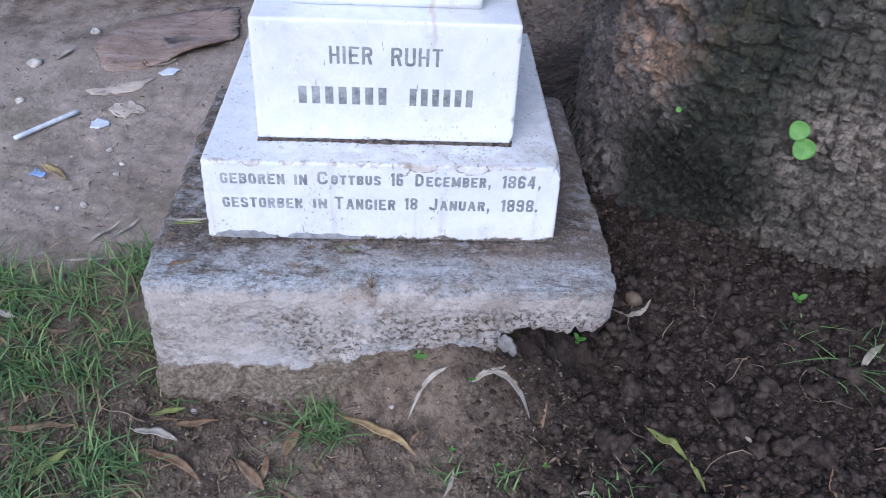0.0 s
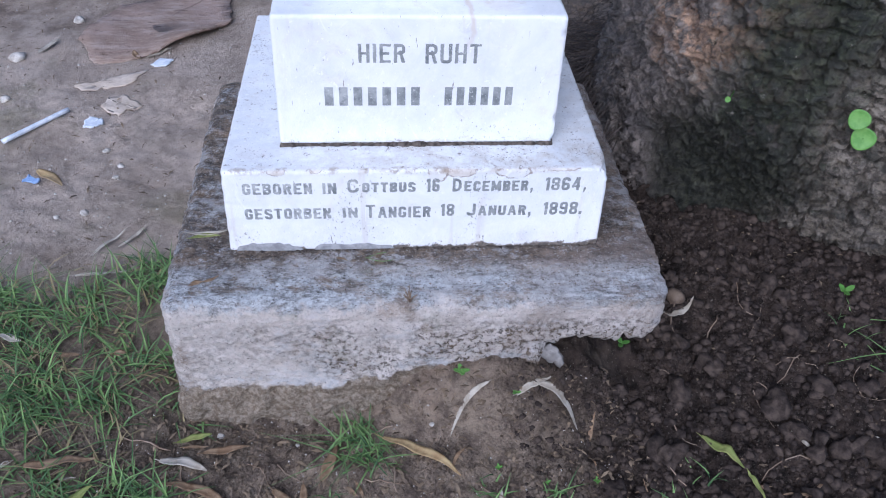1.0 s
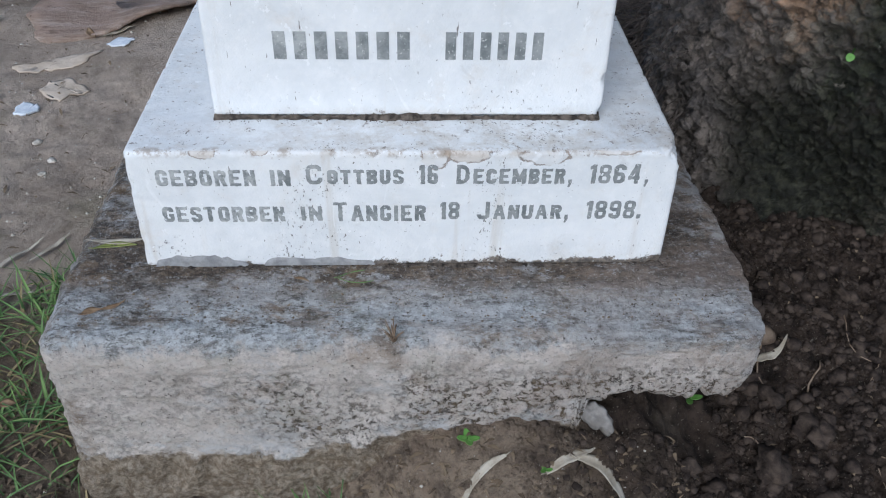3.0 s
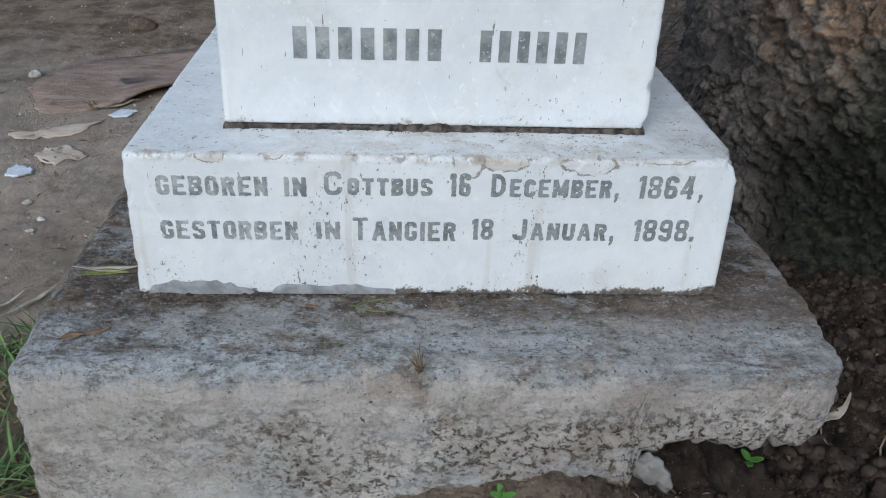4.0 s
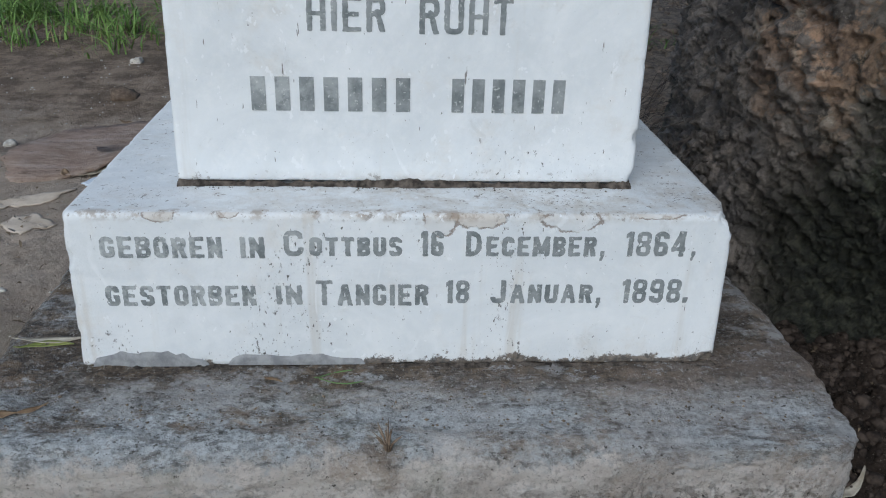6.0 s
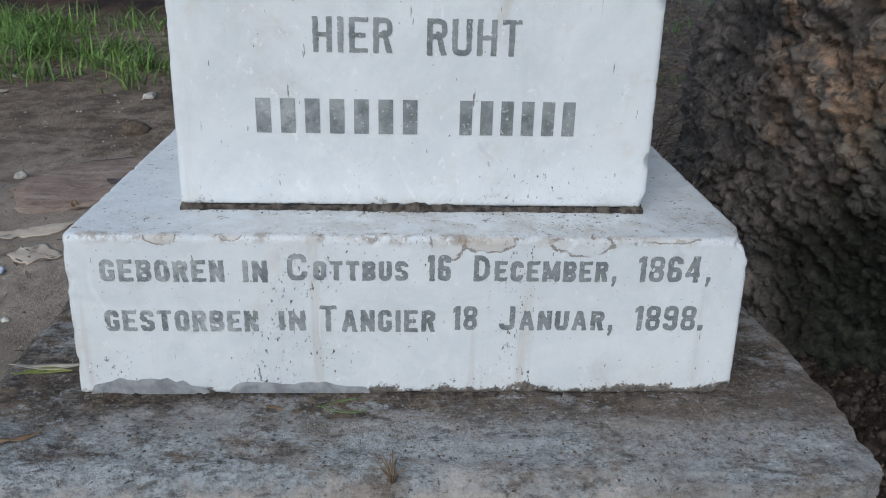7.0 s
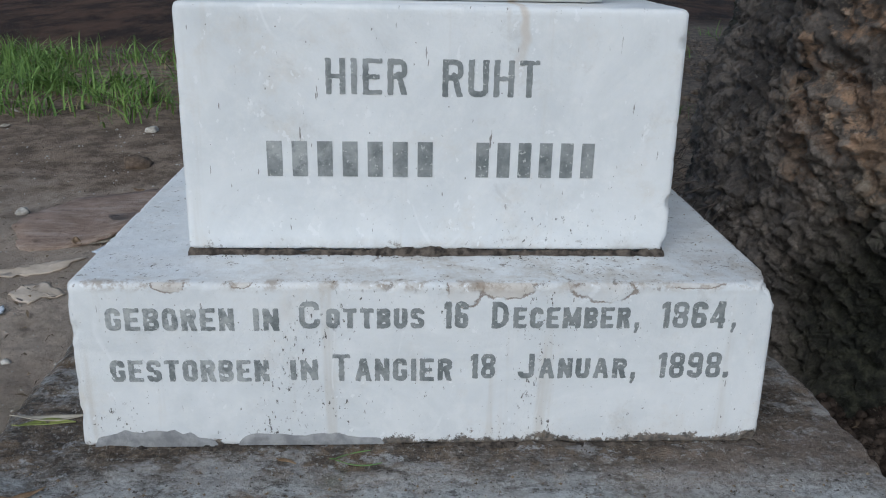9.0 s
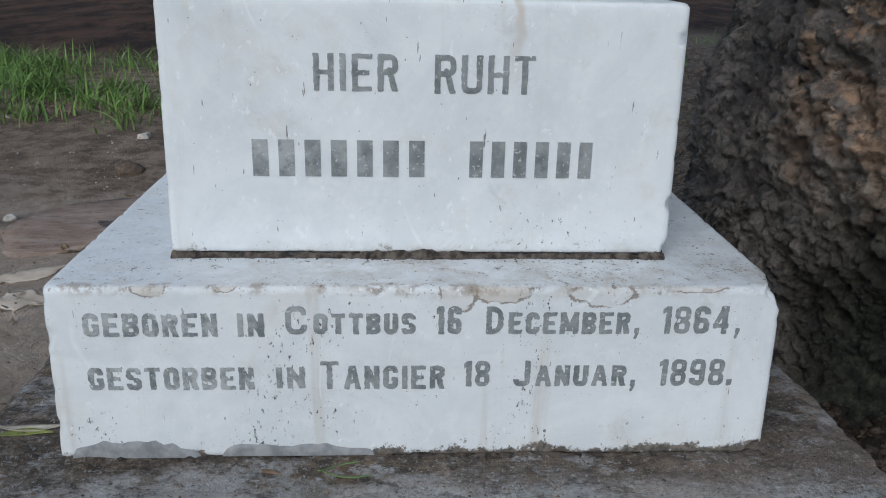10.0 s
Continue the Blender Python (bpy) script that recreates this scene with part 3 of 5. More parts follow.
upper = part("upper_block", marble_mesh("upper_block", (-0.14, 0.115, 0.5465), (0.147, 0.40, 0.80), 0.004, 0.02, [], 0.012, 41), gravestone, "", GI)


def rim(name, x0, x1, y0, y1, z, w, h, k, material):
    """A rough bead of mortar along the foot of a block, on its front and both sides."""
    path = [(x0, y1), (x0, y0), (x1, y0), (x1, y1)]
    pts = []
    for (ax, ay), (bx, by) in zip(path, path[1:]):
        n = max(2, int(math.hypot(bx - ax, by - ay) / 0.0025))
        pts += [(ax + (bx - ax) * i / n, ay + (by - ay) * i / n) for i in range(n)]
    pts.append(path[-1])
    c = np.array(pts)
    mid = np.array([((x0 + x1) / 2, (y0 + y1) / 2)])
    out = np.clip((c - mid) / np.array([(x1 - x0) / 2, (y1 - y0) / 2]), -1, 1)
    out = np.where(np.abs(out) > 0.985, np.sign(out), 0)
    rings = []
    p3 = np.concatenate([c, np.zeros((len(c), 1))], 1)
    wob = 0.9 + 0.35 * vnoise(p3, 30, k) + 0.3 * vnoise(p3, 110, k + 1) + 0.5 * vnoise(p3, 260, k + 2)
    for a in np.linspace(0, 1, 5):
        off, up = math.cos(a * math.pi / 2) * w, math.sin(a * math.pi / 2) * h
        rings.append(np.concatenate([c + out * (off * np.clip(wob, 0.4, 1.6)[:, None] - 0.002), (z + up * np.clip(0.75 + 0.5 * (wob - 0.9), 0.4, 1.35))[:, None]], 1))
    v = np.concatenate(rings)
    return mesh_of(name, v, grid_faces(5, len(c))[:, ::-1], material)


part("mortar_joint", rim("mortar_joint", -0.197, 0.204, 0.0635, 0.468, 0.3405, 0.0036, 0.0095, 51, MORTAR), gravestone, "dark dirty mortar joint", GI)
part("mortar_joint", rim("mortar_joint", -0.282, 0.282, 0.0, 0.512, 0.1925, 0.007, 0.006, 61, MORTAR), gravestone, "dark dirty mortar joint", GI)


def bar(x, z, x0, x1, z0, z1):
    return np.maximum(np.abs(x - (x0 + x1) / 2) - (x1 - x0) / 2, np.abs(z - (z0 + z1) / 2) - (z1 - z0) / 2)


def stroke(x, z, ax, az, bx, bz, half):
    dx, dz = bx - ax, bz - az
    k = np.clip(((x - ax) * dx + (z - az) * dz) / (dx * dx + dz * dz), -0.2, 1.2)
    return np.hypot(x - ax - k * dx, z - az - k * dz) - half


def hoop(x, z, x0, x1, z0, z1, t):
    """A band of width t that runs inside a rectangle with well rounded corners."""
    x0, x1, z0, z1 = x0 + t / 2, x1 - t / 2, z0 + t / 2, z1 - t / 2
    r = 0.72 * min(x1 - x0, z1 - z0) / 2
    qx, qz = np.abs(x - (x0 + x1) / 2) - (x1 - x0) / 2 + r, np.abs(z - (z0 + z1) / 2) - (z1 - z0) / 2 + r
    d = np.hypot(np.maximum(qx, 0), np.maximum(qz, 0)) + np.minimum(np.maximum(qx, qz), 0) - r
    return np.abs(d) - t / 2


def glyph(c, x, z, w, h, t):
    """Signed distance to a condensed gothic capital or figure in a box of w by h, stroke t."""
    u, b = t * 0.78, lambda *a: bar(x, z, *a)
    left, right = b(0, t, 0, h), b(w - t, w, 0, h)
    both = lambda *a: functools.reduce(np.minimum, a)
    cut = lambda d, gone: np.where(gone, np.maximum(d, t), d)
    if c == "9":
        return glyph("6", w - x, h - z, w, h, t)
    if c == "H":
        return both(left, right, b(0, w, 0.5 * h - u / 2, 0.5 * h + u / 2))
    if c == "I":
        return b(w / 2 - t / 2, w / 2 + t / 2, 0, h)
    if c == "E":
        return both(left, b(0, w, h - u, h), b(0, 0.85 * w, 0.5 * h - u / 2, 0.5 * h + u / 2), b(0, w, 0, u))
    if c == "T":
        return both(b(w / 2 - t / 2, w / 2 + t / 2, 0, h), b(0, w, h - u, h))
    if c == "D":
        return both(left, np.maximum(hoop(x, z, -w, w, 0, h, t), t / 2 - x))
    if c in "RB":
        top = np.maximum(hoop(x, z, -w, w, 0.44 * h, h, t * 0.92), t / 2 - x)
        if c == "B":
            return both(left, top, np.maximum(hoop(x, z, -w, w, 0, 0.56 * h, t * 0.92), t / 2 - x))
        return both(left, top, np.maximum(stroke(x, z, 0.62 * w, 0.48 * h, w - t / 2, 0.02 * h, t / 2), -z))
    if c == "U":
        return np.maximum(hoop(x, z, 0, w, 0, 2 * h, t), z - h)
    if c == "J":
        return both(b(w - t, w, 0.3 * h, h), cut(hoop(x, z, 0, w, 0, 1.2 * h, t), (z > 0.36 * h) | ((x < w / 2) & (z > 0.28 * h))))
    if c in "OCG":
        d = hoop(x, z, 0, w, 0, h, t)
        if c != "O":
            d = cut(d, (x > w / 2) & (z > (0.40 if c == "G" else 0.35) * h) & (z < 0.68 * h))
        return both(d, b(0.55 * w, w, 0.36 * h, 0.36 * h + u)) if c == "G" else d
    if c == "N":
        return both(left, right, np.maximum(stroke(x, z, t / 2, h * 0.95, w - t / 2, h * 0.05, t * 0.5), b(0, w, 0, h)))
    if c == "M":
        vee = both(stroke(x, z, t / 2, h * 0.96, w / 2, 0.25 * h, t * 0.42), stroke(x, z, w - t / 2, h * 0.96, w / 2, 0.25 * h, t * 0.42))
        return both(left, right, np.maximum(vee, b(0, w, 0.12 * h, h)))
    if c == "A":
        legs = both(stroke(x, z, t * 0.45, 0, w / 2 - t * 0.1, h, t * 0.46), stroke(x, z, w - t * 0.45, 0, w / 2 + t * 0.1, h, t * 0.46))
        return both(np.maximum(legs, b(-t, w + t, 0, h)), b(0.24 * w, 0.76 * w, 0.25 * h, 0.25 * h + u))
    if c in "S8":
        top, low = hoop(x, z, 0, w, 0.455 * h, h, t * 0.92), hoop(x, z, 0, w, 0, 0.545 * h, t * 0.92)
        if c == "S":
            top, low = cut(top, (x > w / 2) & (z < 0.70 * h)), cut(low, (x < w / 2) & (z > 0.30 * h))
        return both(top, low)
    if c == "6":
        return both(hoop(x, z, 0, w, 0, 0.58 * h, t), cut(hoop(x, z, 0, w, 0, h, t), (x > w / 2) & (z < 0.70 * h)))
    if c == "4":
        return both(b(0.58 * w, 0.58 * w + t, 0, h), b(0, w, 0.22 * h, 0.22 * h + u), np.maximum(stroke(x, z, 0.62 * w, 0.97 * h, t * 0.4, 0.26 * h, t * 0.42), b(0, w, 0.2 * h, h)))
    if c == "1":
        return both(b(w - t, w, 0, h), np.maximum(stroke(x, z, w - t * 0.6, 0.93 * h, 0.0, 0.80 * h, t * 0.4), b(0, w, 0, h)))
    if c == ",":
        return both(b(0, w, 0.5 * h, h), np.maximum(stroke(x, z, 0.6 * w, 0.5 * h, 0.2 * w, 0, 0.3 * w), b(0, w, 0, h)))
    return b(0, w, 0, h)


def letter_mesh(sign, x0, x1, z0, z1, y, thick, worn=0.0):
    """A flat inlaid letter with its worn outline, traced cell by cell, with a real edge."""
    cell, pad = 0.0006, 0.0008
    xs, zs = np.arange(x0 - pad, x1 + pad + cell, cell), np.arange(z0 - pad, z1 + pad + cell, cell)
    Z, X = np.meshgrid(zs, xs, indexing="ij")
    d = glyph(sign, X - x0, Z - z0, x1 - x0, z1 - z0, thick)
    p = np.stack([X.ravel(), Z.ravel(), 0 * X.ravel()], 1)
    d = d + (0.00035 * vnoise(p, 420, 3)).reshape(d.shape)
    scuff = (fbm(p, 95, 3, 17) + 0.35 * vnoise(p, 500, 19)).reshape(d.shape)
    d = np.maximum(d, (scuff - (1.02 - 0.72 * worn)) * 0.003)
    verts, faces, index, count = [], [], {}, collections.Counter()

    def at(key, px, pz):
        if key not in index:
            index[key] = len(verts)
            verts.append((px, y - 0.0005, pz))
        return index[key]
    for i, j in zip(*np.nonzero(np.minimum(np.minimum(d[:-1, :-1], d[1:, :-1]), np.minimum(d[:-1, 1:], d[1:, 1:])) < 0)):
        ring, poly = [(i, j), (i, j + 1), (i + 1, j + 1), (i + 1, j)], []
        for q, n in zip(ring, ring[1:] + ring[:1]):
            a, b = d[q], d[n]
            if a < 0:
                poly.append(at(q, xs[q[1]], zs[q[0]]))
            if (a < 0) != (b < 0):
                k = a / (a - b)
                poly.append(at((min(q, n), max(q, n)), xs[q[1]] + k * (xs[n[1]] - xs[q[1]]), zs[q[0]] + k * (zs[n[0]] - zs[q[0]])))
        if len(poly) > 2:
            faces.append(tuple(poly))
    for f in faces:
        for a, b in zip(f, f[1:] + f[:1]):
            count[(a, b)] += 1
    n = len(verts)
    verts += [(a, y + 0.0006, b) for a, _, b in verts]
    faces += [(b, a, a + n, b + n) for a, b in list(count) if (b, a) not in count]
    return mesh_of("letter", verts, faces, LETTER, False)


WIDE = {"I": 0.36, "1": 0.55, "M": 1.35, ",": 0.3, ".": 0.3, "A": 1.12}


def inscribe(text, x0, x1, z0, z1, y, parent):
    """Letters of an even gothic width, set side by side to fill the word's length."""
    gap = 0.26
    total = sum(WIDE.get(c, 1.0) for c in text) + gap * (len(text) - 1)
    unit, x = (x1 - x0) / total, x0
    thick = 0.0046 if y > 0.01 else 0.0042
    for c in text:
        w = WIDE.get(c, 1.0) * unit
        worn = 0.12 + 0.5 * float(step01(np.array(x), 0.02, -0.2)) * (1.0 if z1 > 0.3 else 0.75) if y < 0.01 else 0.1
        part("letter", letter_mesh(c, x, x + w, z0, z1, y, min(thick, w), worn), parent, "grey inlaid letter")
        x += w + gap * unit


for text, x0, x1, z0, z1 in (("HIER", -0.081, -0.017, 0.478, 0.506), ("RUHT", 0.011, 0.088, 0.477, 0.506)):
    inscribe(text, x0, x1, z0, z1, 0.063, die)
# the name is given as plain bars
for x0, x1, count in ((-0.134, 0.008, 7), (0.036, 0.140, 6)):
    pitch = (x1 - x0) / count
    for i in range(count):
        a, b = x0 + pitch * (i + 0.20), x0 + pitch * (i + 0.80)
        p, f = box_shell((a, 0.0624, 0.411), (b, 0.0636, 0.440), 0.02)
        part("inscription_bar", mesh_of("inscription_bar", p, f, LETTER, False), die, "grey inlaid bar")
for text, x0, x1, z0, z1 in (
        ("GEBOREN", -0.251, -0.152, 0.302, 0.321), ("IN", -0.137, -0.117, 0.302, 0.321), ("C", -0.101, -0.085, 0.304, 0.327), ("OTTBUS", -0.080, -0.003, 0.304, 0.321),
        ("16", 0.013, 0.032, 0.304, 0.327), ("D", 0.051, 0.064, 0.304, 0.327), ("ECEMBER", 0.068, 0.162, 0.304, 0.322), (",", 0.166, 0.1695, 0.300, 0.309), ("1864", 0.187, 0.239, 0.304, 0.327), (",", 0.245, 0.2485, 0.300, 0.309)):
    inscribe(text, x0, x1, z0, z1, 0.0, plinth)
for text, x0, x1, z0, z1 in (
        ("GESTORBEN", -0.252, -0.127, 0.257, 0.276), ("IN", -0.110, -0.088, 0.258, 0.276), ("T", -0.076, -0.062, 0.257, 0.281), ("ANGIER", -0.058, 0.020, 0.257, 0.277),
        ("18", 0.035, 0.055, 0.259, 0.281), ("J", 0.074, 0.087, 0.259, 0.281), ("ANUAR", 0.091, 0.163, 0.259, 0.277), (",", 0.167, 0.1705, 0.254, 0.264), ("1898", 0.189, 0.241, 0.259, 0.282), (".", 0.244, 0.248, 0.259, 0.264)):
    inscribe(text, x0, x1, z0, z1, 0.0, plinth)


def smear(x0, x1, z0, top, k):
    """A thin skin of cement on the front of the step, with a wavy upper edge."""
    n, m = int((x1 - x0) / 0.003), 5
    xs = np.linspace(x0, x1, n)
    line = np.stack([xs, 0 * xs, 0 * xs], 1)
    h = (top - z0) * np.clip(np.sin((xs - x0) / (x1 - x0) * math.pi) ** 0.35 * (0.85 + 0.3 * vnoise(line, 40, k) + 0.15 * vnoise(line, 150, k)), 0.05, 2)
    v = [np.stack([xs, 0 * xs - 0.0022 * (1 - (j / (m - 1)) ** 3) + 0.0006, z0 + h * j / (m - 1)], 1) for j in range(m)]
    return mesh_of("cement_smear", np.concatenate(v), grid_faces(m, n), PATCH)


part("cement_smear", smear(-0.272, -0.172, 0.197, 0.2135, 3), plinth, "grey cement smear")
part("cement_smear", smear(-0.155, -0.035, 0.198, 0.2125, 4), plinth, "grey cement smear")

# ---- the palm ----
PALM = (0.95, 0.55)


def trunk_radius(a, z):
    """a: degrees round the trunk from +x; z: height."""
    front = np.interp(z, [-0.3, 0.0, 0.05, 0.25, 0.4, 0.6, 1.0, 1.6, 5], [0.40, 0.41, 0.43, 0.53, 0.57, 0.585, 0.55, 0.45, 0.36])
    side = np.interp(z, [-0.3, 0.0, 0.1, 0.3, 0.53, 1.0, 1.6, 5], [0.60, 0.565, 0.545, 0.535, 0.495, 0.46, 0.42, 0.36])
    w = step01(a, 184 + 20 * (1 - step01(z, 0.0, 0.3)), 208 + 20 * (1 - step01(z, 0.0, 0.3)))
    return side + (front - side) * w


def trunk_mesh():
    an = np.concatenate([np.linspace(-40, 145, 50)[:-1], np.arange(145, 290, 0.30), np.linspace(290, 320, 8)])
    zn = np.concatenate([np.linspace(-0.3, -0.06, 6)[:-1], np.arange(-0.06, 0.72, 0.0028), np.linspace(0.722, 5.0, 70)])
    Z, A = np.meshgrid(zn, an, indexing="ij")
    A, Z = A.ravel(), Z.ravel()
    r = trunk_radius(A, Z)
    s = np.radians(A) * 0.53
    p = np.stack([s, Z, 0 * s], 1)
    wu, wv = 0.5 * vnoise(p, 14, 71) + 0.2 * vnoise(p, 45, 74), 0.5 * vnoise(p, 14, 72) + 0.2 * vnoise(p, 45, 75)
    slant = s + 0.45 * Z

    def domes(u, v, k, steep=2.0):
        a, b, own = cells(u, v, k)
        return np.sqrt(np.clip((b - a) * steep, 0, 1)) * (0.35 + 0.65 * own)
    grey = domes(slant * 40 + wu, Z * 30 + wv, 73) * 0.011 + domes(slant * 80 + 1.3 * wu, Z * 66 + 1.3 * wv, 77) * 0.004
    crust = domes(slant * 9 + wu, Z * 14 + wv, 81, 1.2) * 0.036 + domes(slant * 24 + 1.2 * wu, Z * 30 + 1.2 * wv, 86) * 0.014 + domes(s * 62 + wu, Z * 62 + wv, 93) * 0.004
    # leaf-scar rows, each split by upright cracks
    tier = Z / 0.043 + 0.5 * vnoise(p, 4, 91) + 0.18 * vnoise(p, 18, 92)
    row = np.floor(tier)
    side = s / 0.036 + 0.8 * vnoise(np.stack([s, row * 3.1, row], 1), 14, 94) + 7.3 * hashed(row.astype(np.int64), row.astype(np.int64) * 0, row.astype(np.int64) * 0, 5)
    across, along = np.abs(tier - row - 0.5) * 2, np.abs(side - np.floor(side) - 0.5) * 2
    scars = 0.023 * np.clip((1 - across) * 2.6, 0, 1) ** 0.5 * np.clip((1 - along) * 4.0, 0, 1) ** 0.6 * (0.6 + 0.4 * hashed(np.floor(side).astype(np.int64), row.astype(np.int64), row.astype(np.int64) * 0, 9))
    scars = scars + domes(s * 46 + 1.4 * wu, Z * 52 + 1.4 * wv, 98) * 0.007
    up = step01(Z + 0.10 * vnoise(p, 9, 83), 0.27, 0.42) * step01(A, 192, 204)
    ringed = step01(A + 8 * vnoise(p, 10, 84), 222, 236)
    d = (grey * (1 - up) + crust * up) * (1 - ringed) + scars * ringed
    d = d + 0.02 * fbm(p, 8, 3, 85) + 0.011 * fbm(p, 60, 4, 88) + 0.008 * (0.5 - np.abs(vnoise(p * (1, 1.4, 1), 80, 101) + 0.5 * vnoise(p, 170, 102))) + 0.008 * (0.5 - np.abs(vnoise(p * (1.3, 1, 1), 34, 103)))
    r = r + d - 0.02
    x, y = PALM[0] + r * np.cos(np.radians(A)), PALM[1] + r * np.sin(np.radians(A))
    return mesh_of("trunk", np.stack([x, y, Z], 1), grid_faces(len(zn), len(an)), BARK)


palm = base("palm_tree", (PALM[0], PALM[1], 0))
tagged(palm, "massive old palm with cracked mossy bark", "tree")
part("trunk", trunk_mesh(), palm, "cracked dark bark with brown crust and moss", Matrix.Translation((-PALM[0], -PALM[1], 0)))

# ---- palm: bark plates, roots, unseen crown ----
BARK_PLATE = bark()
ROOT = plain("fibrous roots", (0.05, 0.041, 0.036), (0.125, 0.102, 0.09), 60, 0.9, 0.4)
rnd = random.Random(7)


def lump(name, k, material, squash=(1, 1, 1), rough=0.35, fine=2):
    bm = bmesh.new()
    bmesh.ops.create_icosphere(bm, subdivisions=fine, radius=1.0)
    v = np.array([tuple(q.co) for q in bm.verts])
    v = v * (1 + rough * vnoise(v + k * 3.7, 1.3, k) + rough * 0.5 * vnoise(v + k * 1.9, 3.1, k + 5) + rough * 0.25 * vnoise(v + k, 6.3, k + 9))[:, None] * np.array(squash)
    for q, c in zip(bm.verts, v.tolist()):
        q.co = c
    me = bpy.data.meshes.new(name)
    bm.to_mesh(me)
    bm.free()
    me.polygons.foreach_set("use_smooth", [True] * len(me.polygons))
    me.materials.append(material)
    return me


def on_trunk(a, z, out=0.0):
    r = float(trunk_radius(np.array([a]), np.array([z]))[0]) + out
    return Vector((r * math.cos(radians(a)), r * math.sin(radians(a)), z))


PLATES = [lump("bark_plate", k, BARK_PLATE, (0.4, 1.0, 0.8), 0.4, 2) for k in range(10)]
for i in range(270):
    a, z = rnd.uniform(186, 262), rnd.uniform(0.04, 0.68)
    crust = a > 196 and z > 0.3 and a < 245
    size = rnd.uniform(0.008, 0.017) if crust else rnd.uniform(0.005, 0.011)
    at = on_trunk(a, z, rnd.uniform(-0.012, 0.0))
    m = Matrix.Translation(at) @ pose(0, 0, 0, rnd.uniform(-25, 25), rnd.uniform(-20, 20), a + rnd.uniform(-15, 15)) @ Matrix.Diagonal((size, size * rnd.uniform(0.8, 1.3), size * rnd.uniform(0.7, 1.1), 1))
    part("bark_plate", PLATES[i % 10], palm, "", m)


KNOBS = [lump("bark_knob", k + 20, BARK_PLATE, (0.5, 1.0, 0.8), 0.5, 3) for k in range(6)]
for i in range(24):
    z = rnd.uniform(0.28, 0.56)
    a = 217 - 26 * (z - 0.28) / 0.28 + rnd.uniform(-4, 5)
    size = rnd.uniform(0.007, 0.017)
    m = Matrix.Translation(on_trunk(a, z, rnd.uniform(-0.012, -0.002))) @ pose(0, 0, 0, rnd.uniform(-25, 25), rnd.uniform(-20, 20), a + rnd.uniform(-15, 15)) @ Matrix.Diagonal((size, size * rnd.uniform(0.8, 1.4), size * rnd.uniform(0.7, 1.1), 1))
    part("bark_knob", KNOBS[i % 6], palm, "", m)


def tube(points, radii, sides=5):
    """Vertices and faces of a tapered tube along a line of points."""
    pts = [Vector(p) for p in points]
    v, f = [], []
    for i, p in enumerate(pts):
        d = (pts[min(i + 1, len(pts) - 1)] - pts[max(i - 1, 0)]).normalized()
        a = d.cross(Vector((0, 0, 1)))
        a = a.normalized() if a.length > 1e-3 else Vector((1, 0, 0))
        b = d.cross(a)
        for k in range(sides):
            w = 2 * math.pi * k / sides
            v.append(tuple(p + (a * math.cos(w) + b * math.sin(w)) * radii[i]))
    for i in range(len(pts) - 1):
        for k in range(sides):
            j = (k + 1) % sides
            f.append((i * sides + k, i * sides + j, (i + 1) * sides + j, (i + 1) * sides + k))
    f.append(tuple(range(sides))[::-1])
    f.append(tuple(range((len(pts) - 1) * sides, len(pts) * sides)))
    return v, f


def joined(pieces):
    v, f = [], []
    for pv, pf in pieces:
        n = len(v)
        v += pv
        f += [tuple(i + n for i in q) for q in pf]
    return v, f


def ground_at(x, y):
    """The height of the ground mesh, between its grid points."""
    i, j = int(np.clip(np.searchsorted(gx, x) - 1, 0, len(gx) - 2)), int(np.clip(np.searchsorted(gy, y) - 1, 0, len(gy) - 2))
    u, v = (x - gx[i]) / (gx[i + 1] - gx[i]), (y - gy[j]) / (gy[j + 1] - gy[j])
    a, b, c, d = GRID[j, i], GRID[j, i + 1], GRID[j + 1, i], GRID[j + 1, i + 1]
    return float((a * (1 - u) + b * u) * (1 - v) + (c * (1 - u) + d * u) * v)


def roots_mesh(count, a0, a1, seed, top=0.20, far=0.34, fall=0.4, thick=1.0):
    r, pieces = random.Random(seed), []
    for _ in range(count):
        a, z = r.uniform(a0, a1), r.uniform(0.02, top)
        p = on_trunk(a, z, 0.004) + Vector((PALM[0], PALM[1], 0))
        way = Vector((math.cos(radians(a + r.uniform(-18, 18))), math.sin(radians(a + r.uniform(-18, 18))), 0))
        pts, n, reach = [], 14, r.uniform(0.3 * far, far)
        for i in range(n):
            t = i / (n - 1)
            q = p + way * reach * t + Vector((r.uniform(-1, 1), r.uniform(-1, 1), 0)) * 0.008
            floor = ground_at(q.x, q.y) + 0.002
            q.z = max(floor, z * (1 - t ** fall) + floor * t ** fall) + r.uniform(-0.002, 0.004)
            pts.append(q)
        w = r.uniform(0.0006, 0.002) * thick
        pieces.append(tube(pts, [w * (1 - 0.6 * i / (n - 1)) for i in range(n)]))
    return pieces


root_pieces = roots_mesh(220, 128, 196, 3, 0.16, 0.25) + roots_mesh(120, 140, 196, 9, 0.30, 0.20, 1.3, 0.45)
for v, f in root_pieces[:60]:
    part("root", mesh_of("root", v, f, ROOT), palm, "", Matrix.Translation((-PALM[0], -PALM[1], 0)))
rest = part("root_mat", mesh_of("root_mat", *joined(root_pieces[60:]), ROOT), palm, "thin dark surface roots", Matrix.Translation((-PALM[0], -PALM[1], 0)))
tagged(rest, kind="stuff")

# the crown stays out of view; added to screen the sky overhead
FROND = plain("palm frond", (0.045, 0.075, 0.02), (0.075, 0.11, 0.035), 9, 0.5, 0.1)


